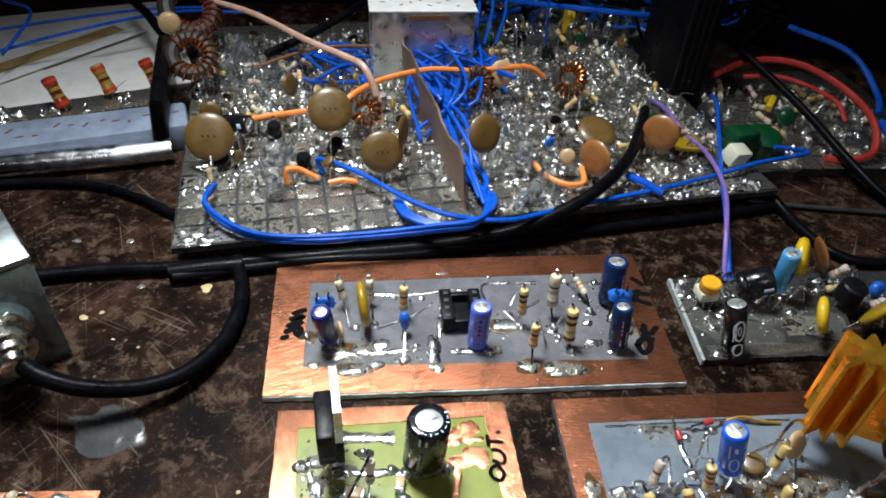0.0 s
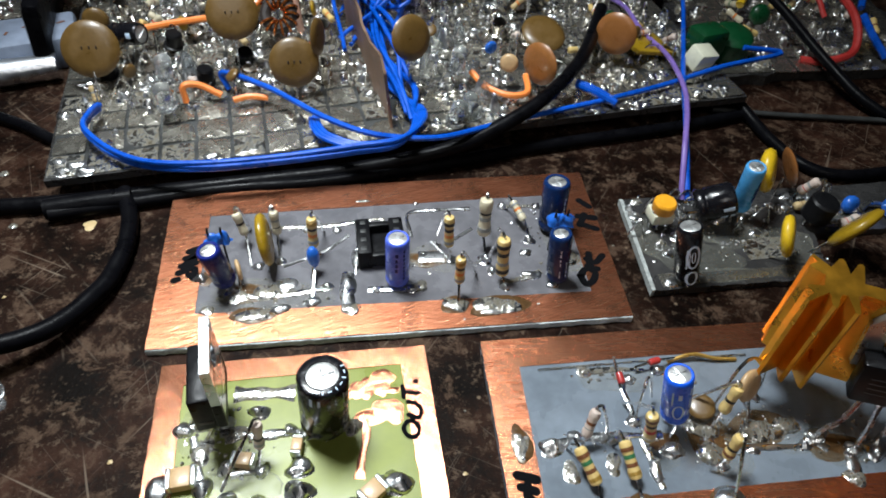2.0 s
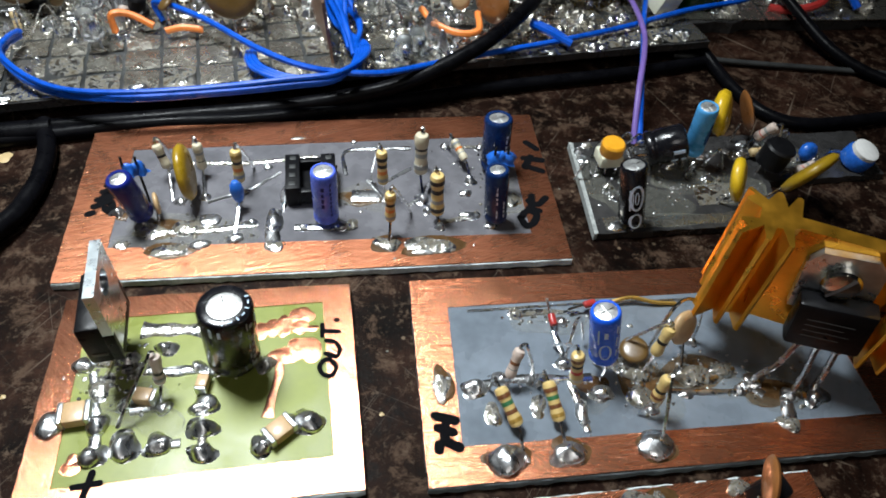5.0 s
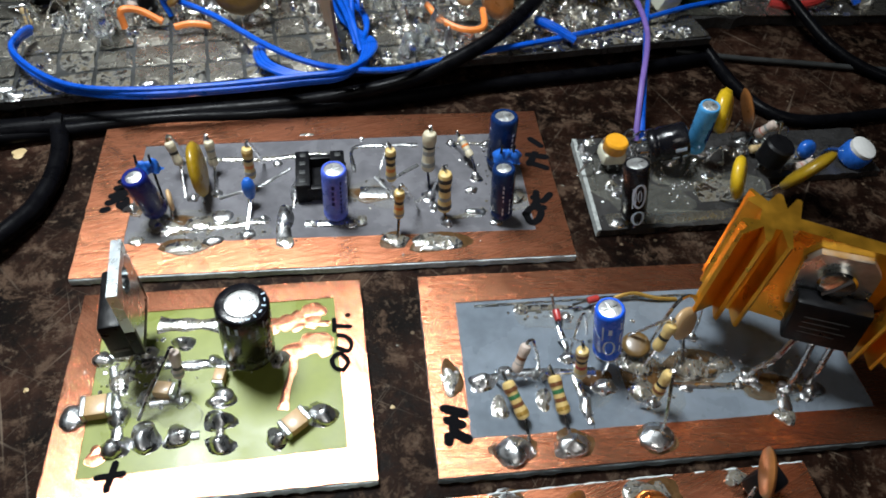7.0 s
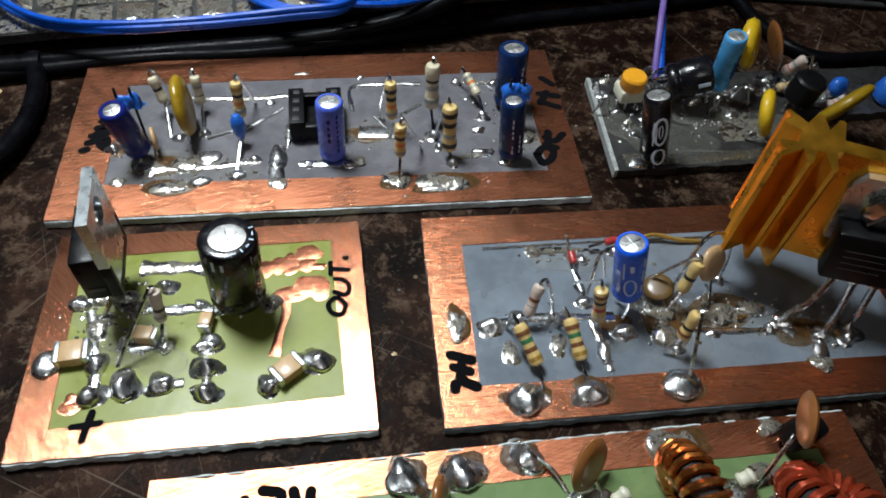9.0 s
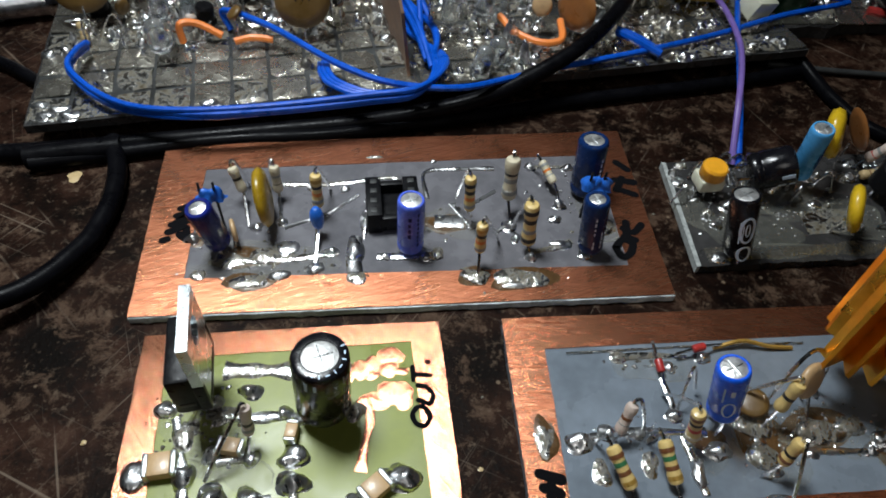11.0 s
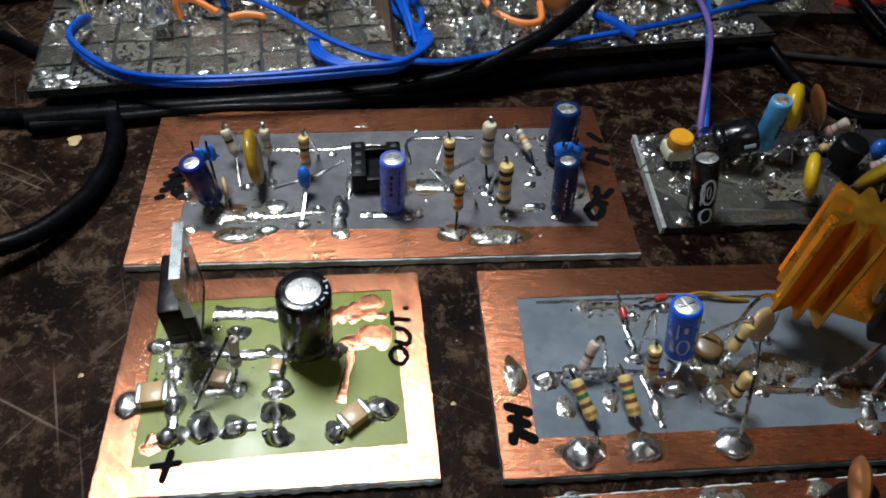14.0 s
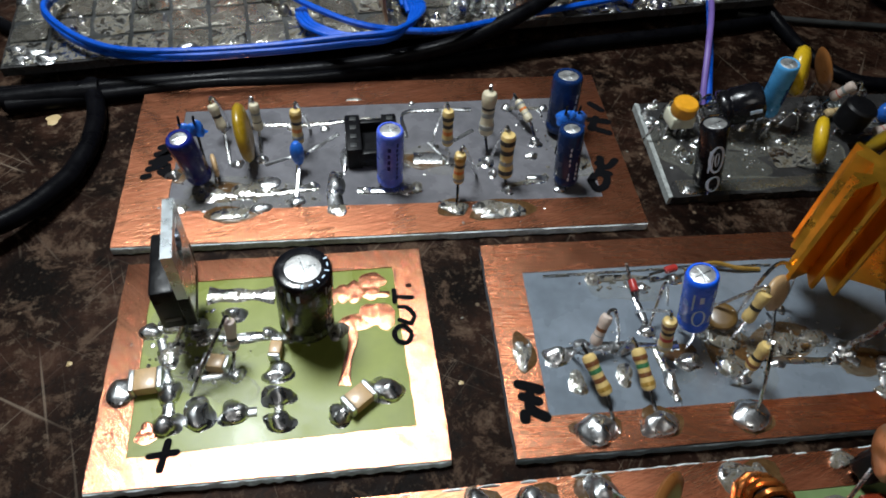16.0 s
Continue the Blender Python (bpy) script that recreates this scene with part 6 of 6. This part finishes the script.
cable("tail_cable", [(13.0, 7.0, 0.35), (13.3, 6.3, 0.30), (13.5, 5.6, 0.17), (13.6, 4.9, 0.15), (13.9, 4.0, 0.15), (14.6, 3.55, 0.15), (16.0, 3.6, 0.15), (19.5, 4.1, 0.15)], 0.14, "black cable stripped at its end")
tagged(part("stripped_core", tube([(12.75, 7.35, 0.42), (13.0, 7.0, 0.36), (13.25, 6.45, 0.31)], 0.11, 10), SALMON_W), "stripped salmon-coloured cable core", "cable core")
cable("right_cable", [(14.2, 13.5, 2.2), (15.0, 11.5, 1.7), (15.7, 9.5, 1.2), (16.2, 7.6, 0.7), (16.8, 6.0, 0.3), (18.0, 4.9, 0.15), (20.5, 4.0, 0.15)], 0.13, "black cable slung down from the back")
cable("grey_cable", [(12.6, 6.2, 0.2), (14.2, 6.0, 0.12), (16.2, 5.7, 0.12), (18.8, 5.3, 0.12)], 0.07, "thin grey wire lying on the bench", DARKGREY)

# ---- steel bracket with the connector, at the left ----
K = thing("steel_bracket", (-5.2, 1.0, 0), "bent galvanised steel bracket carrying a cable connector", "bracket")
KC, KF, KG = Vector((-3.95, 1.36, 0)), Vector((-0.80, -0.60, 0)), Vector((-0.60, 0.80, 0))


def on_bracket(f, g):
    q = KC + KF * f + KG * g
    return (q.x, q.y)


def plate(f0, f1, g0, g1, z0, z1):
    c = on_bracket((f0 + f1) / 2, (g0 + g1) / 2)
    return box((c[0], c[1], (z0 + z1) / 2), (abs(f1 - f0), abs(g1 - g0), z1 - z0), math.degrees(math.atan2(KF.y, KF.x)), bevel=0.05)


part("front_plate", plate(0, 4.5, 0, 0.14, 0, 2.52), TEAL, K, "dark worn front plate")
part("top_plate", plate(-0.02, 4.5, 0, 4.6, 2.50, 2.64), STEEL, K, "worn galvanised top")
part("side_plate", plate(0.02, 0.14, 0.14, 4.4, 0, 2.50), STEEL, K)
part("boss", lathe([(0.62, 0), (0.62, 0.06), (0.50, 0.16), (0.1, 0.18)], (*on_bracket(0.95, 0.0), 1.35), -KG, 20), TEAL, K, "raised pressed boss")
cb = (*on_bracket(0.95, -0.05), 1.30)
cax = Vector((0.60, -0.80, -0.08))
con = part("connector", lathe([(0.30, 0), (0.42, 0.02), (0.44, 0.10), (0.43, 0.35), (0.47, 0.38), (0.47, 0.58), (0.38, 0.62), (0.36, 0.76), (0.28, 0.80), (0.26, 0.95), (0.18, 0.98)], cb, cax, 28), NICKEL, K, "round nickel-plated cable connector")
part("nut", lathe([(0.50, 0.0), (0.56, 0.03), (0.56, 0.14), (0.50, 0.17)], cb, cax, 6), NICKEL, con)

scrap = part("plastic_scrap", blob(-2.75, -0.55, 0.0, 0.62, 0.34, 0.05, 811, 0.6, 26, -0.5), CLEAR, None, "", 80)
tagged(scrap, "crumpled scrap of clear plastic film on the bench", "plastic scrap")

# ---- papers, foil strip and small coils behind the bracket ----
tagged(part("paper_sheet", box((-9.3, 15.5, 0.05), (9.0, 9.0, 0.03), 20, bevel=0), PAPER), "white paper sheet lying on the bench", "paper", "papers")
tagged(part("paper_sheet", box((-10.2, 12.0, 0.10), (7.0, 5.0, 0.03), -14, bevel=0), PAPER), "white paper sheet lying on the bench", "paper", "papers")
tagged(part("card_strip", box((-9.6, 15.4, 0.14), (6.5, 0.75, 0.06), 52, bevel=0.01), KRAFT), "brown card strip lying on the papers", "card strip")
tagged(part("card_strip", box((-8.9, 15.0, 0.20), (7.2, 0.6, 0.06), 52, bevel=0.01), WHITE), "white card strip lying on the papers", "card strip")
F = thing("foil_covered_strip", (-6.5, 9.0, 0), "foil-edged strip with scribbled bluish paper", "strip")
part("strip", box((-6.3, 9.15, 0.42), (6.2, 1.5, 0.84), 16, bevel=0.12), BLUEPAPER, F, "bluish paper face")
part("foil_roll", tube([(-9.6, 7.55, 0.34), (-7.0, 8.05, 0.34), (-5.0, 8.4, 0.34), (-3.55, 8.75, 0.34)], 0.33, 14), FOIL, F, "rolled bright foil")
rf = random.Random(4)
for k in range(14):
    x = -8.6 + 0.38 * k
    yy = 9.15 + (x + 6.3) * math.tan(radians(16)) - 0.1 + rf.uniform(-0.3, 0.3)
    part("marker_stroke", box((x, yy, 0.845), (rf.uniform(0.12, 0.3), 0.06, 0.012), rf.uniform(0, 90), bevel=0), B_BROWN, F)
Q = thing("coil_board", (-6.6, 11.0, 0), "narrow soldered board carrying two upright banded coils", "circuit board")
part("laminate", box((-6.0, 11.3, 0.25), (6.5, 1.1, 0.5), 20, bevel=0.04), TINNED, Q)
for k, (x, y) in enumerate(((-7.15, 10.75), (-6.05, 11.65), (-4.75, 12.1))):
    p = resistor(Q, (x + 0.1, y - 0.05, 0.62), (x - 0.25, y + 0.2, 1.45), 0.24, ENAMEL_RED if k != 1 else B_GOLD, [(0.12, B_RED), (0.24, ENAMEL), (0.36, B_GOLD), (0.48, ENAMEL), (0.60, B_GOLD), (0.72, ENAMEL), (0.86, B_RED)], "upright banded coil", (x + 0.12, y - 0.06, 0.5), None)
for k in range(22):
    x = rf.uniform(-9, -3.4)
    y = 11.3 + (x + 6.0) * math.tan(radians(20)) + rf.uniform(-0.45, 0.45)
    r = rf.uniform(0.1, 0.22)
    lump(Q, x, y, r, r, rf.uniform(0.1, 0.25), k + 700, None, 0.5)
P = thing("dark_module", (-4.3, 10.6, 0), "dark grey upright module beside the prototype board", "module")
part("case", box((-4.15, 10.9, 1.0), (0.42, 4.6, 1.9), 10, (0, 6), 0.16), RUBBER, P)
X = thing("crystal_pack", (-1.9, 13.6, 0), "clear crinkled plastic bag of shiny parts behind the board", "plastic bag")
for k in range(40):
    x, y, r = rf.uniform(-3.0, -0.4), rf.uniform(12.0, 14.2), rf.uniform(0.18, 0.42)
    part("crinkle", blob(x, y, 0.66, r, r * 0.7, rf.uniform(0.3, 1.0), k + 900, 0.35, 9), CLEAR, X, "", 80)
part("bag_base", box((-1.7, 13.1, 0.35), (3.0, 2.6, 0.7), 8, bevel=0.2), FOIL, X)
wires(M, [[(-12, 13.2, 0.5), (-8.5, 14.6, 1.2), (-5.0, 16.4, 1.4), (-2, 17.0, 1.2)], [(-12, 15.5, 0.8), (-9, 16.5, 1.0), (-6, 17.2, 1.2), (-3, 17.6, 1.2)], [(-11, 17, 1.5), (-9.5, 15.6, 1.6), (-9.8, 13.5, 1.0)]], 0.055, BLUE_W, "loose blue insulated wire")
cable("back_cable", [(-7.2, 18.5, 1.2), (-5.8, 16.0, 1.5), (-4.8, 14.6, 1.2), (-3.5, 14.2, 1.0)], 0.16, "black cable at the back of the bench")
cable("back_cable", [(-1.2, 12.4, 1.6), (0.3, 13.6, 1.9), (1.8, 15.4, 2.2), (2.4, 18.0, 2.0)], 0.14, "black cable at the back of the bench")

# ---- second prototype board at the right with red wires ----
N = thing("prototype_board", (17.0, 10.0, 0), "tinned prototype board with red wires and green parts", "circuit board")
nsl = edge_line([(13.3, 7.5), (20.5, 7.9), (20.0, 14.5), (13.4, 14.0)], 16, 0.1, 71)
part("laminate", prism(nsl, 0.0, 0.30), LAM_DARK, N)
wires(N, [[(13.6, 11.9, 1.3), (15.0, 12.4, 1.6), (16.3, 11.8, 1.8), (17.1, 10.3, 1.7), (17.5, 8.9, 1.3), (17.3, 8.0, 0.7), (16.5, 7.9, 0.45), (15.9, 8.1, 0.4)]], 0.11, RED_W, "thick red insulated wire")
wires(N, [[(14.5, 11.6, 1.4), (15.8, 11.3, 1.5), (16.8, 10.0, 1.4), (17.0, 9.3, 1.0)]], 0.075, RED_W, "red insulated wire")
wires(N, [[(17.9, 9.0, 1.2), (18.0, 8.4, 0.9), (18.3, 7.9, 0.5)], [(17.0, 14.0, 2.2), (18.6, 12.5, 1.9), (18.9, 10.8, 1.2), (18.6, 10.0, 0.9)]], 0.10, BLUE_W, "blue insulated wire")
wires(N, [[(15.2, 10.9, 0.9), (15.1, 10.5, 1.15), (14.8, 10.1, 1.0)]], 0.12, YEL, "short yellow insulated wire")
part("ferrite_coil", lathe([(0.5, 0), (0.55, 0.1), (0.55, 0.7), (0.4, 0.8)], (13.9, 8.6, 0.3), (0, -0.2, 1), 18), GREEN_W, N, "dark green wound coil")
disc(N, (15.4, 9.9, 0.8), 0.3, 0.3, (0, -0.9, 0.3), GREEN_W, "green bead", [(15.4, 10, 0.3)], name="bead")
rn = random.Random(31)
tiles = []
for i in range(9):
    for j in range(8):
        tiles.append(box((13.85 + i * 0.72 + 0.02 * j, 7.95 + j * 0.72, 0.315), (0.64, 0.64, 0.03), rn.uniform(-2, 2), (rn.uniform(-2, 2), rn.uniform(-2, 2)), 0))
tagged(part("tinned_pad_field", join(*tiles), TINNED, N), kind="stuff")
for k in range(110):
    x, y, r = rn.uniform(13.5, 19.6), rn.uniform(7.8, 13.0), rn.uniform(0.10, 0.26)
    lump(N, x, y, r, r, rn.uniform(0.1, 0.4), k + 800, SOLDER_DULL if k % 2 else SOLDER, 0.3)
for k in range(16):
    x, y, a = rn.uniform(13.8, 19), rn.uniform(8.0, 12.5), rn.uniform(0, 6.28)
    p, d = Vector((x, y, 0.5)), Vector((math.cos(a), math.sin(a), 0.4)) * 0.5
    resistor(N, p, p + d, 0.11, COATS[k % 4], [(0.25, rn.choice(BANDS)), (0.5, rn.choice(BANDS)), (0.75, rn.choice(BANDS))], "small colour-banded resistor", (x - d.x * 0.3, y - d.y * 0.3, 0.3), (x + d.x * 1.3, y + d.y * 1.3, 0.3))
part("white_block", box((12.45, 7.25, 1.05), (0.62, 0.5, 0.5), 20, (15, 10), 0.05), CREAM, M, "cream plastic block")
part("tan_plate", box((11.2, 8.6, 0.95), (1.3, 2.0, 0.12), 15, (0, 12), 0.03), MUSTARD, M, "olive-tan laminate scrap")
part("dark_block", box((13.0, 8.2, 1.0), (0.9, 0.7, 0.7), 15, (0, 0), 0.12), GREEN_W, M, "dark green moulded part")

# ---- dark equipment closing the back of the bench ----
def crate(name, c, s, turn, mat, label, category):
    th = thing(name, (c[0], c[1], 0), label, category)
    part("case", box(c, s, turn, bevel=0.15), mat, th)
    return th


e1 = crate("black_module", (12.45, 12.8, 2.85), (1.2, 2.6, 4.3), 8, RUBBER, "tall black moulded module standing behind the board", "module")
for k in range(4):
    part("rib", box((12.10 + 0.25 * k, 11.47 + 0.035 * k, 2.9), (0.12, 0.12, 3.9), 8, bevel=0.03), BLK, e1)
e2 = crate("equipment_case", (2.0, 24.0, 4.5), (26, 5, 9.0), 3, BLK, "large black equipment case at the back of the bench", "equipment case")
for k in range(7):
    part("front_panel", box((-9.0 + 3.6 * k, 21.25 + 0.19 * k, 4.5), (3.3, 0.2, 8.0), 3, bevel=0.1), DARKGREY if k % 2 else BLK, e2)
e3 = crate("equipment_case", (24.0, 18.0, 3.0), (12, 6, 6.0), -25, BLK, "black equipment case at the back of the bench", "equipment case")
part("front_panel", box((22.6, 14.9, 3.0), (10, 0.3, 5.2), -25, bevel=0.1), RUBBER, e3)
rb = random.Random(77)
Y = thing("wire_heap", (9.0, 17.0, 0), "heap of dark boards, wires and shiny parts behind the bench boards", "wire heap")
part("base_board", box((9.0, 17.8, 0.5), (9.0, 4.5, 1.0), 5, bevel=0.1), DARKGREY, Y)
for k in range(26):
    pts = [(rb.uniform(4, 18), rb.uniform(14.5, 20), rb.uniform(0.9, 3.6)) for _ in range(4)]
    pts.sort()
    part("loose_wire", tube([(pts[0][0], pts[0][1], 0.9)] + pts, rb.uniform(0.05, 0.11), 8), BLUE_W if k % 5 < 2 else RUBBER, Y, "loose blue wire" if k % 5 < 2 else "loose black wire")
hb = []
for k in range(160):
    r = rb.uniform(0.06, 0.2)
    hb.append(blob(rb.uniform(4.8, 13.2), rb.uniform(15.8, 19.8), 1.0, r, r, rb.uniform(0.1, 0.6), k + 1500, 0.3, 8))
tagged(part("solder_joints", join(*hb), SOLDER, Y, "", 80), kind="stuff")
part("yellow_bead", blob(9.6, 16.3, 1.0, 0.3, 0.3, 0.9, 3, 0.15, 12), YEL, Y, "yellow bead")
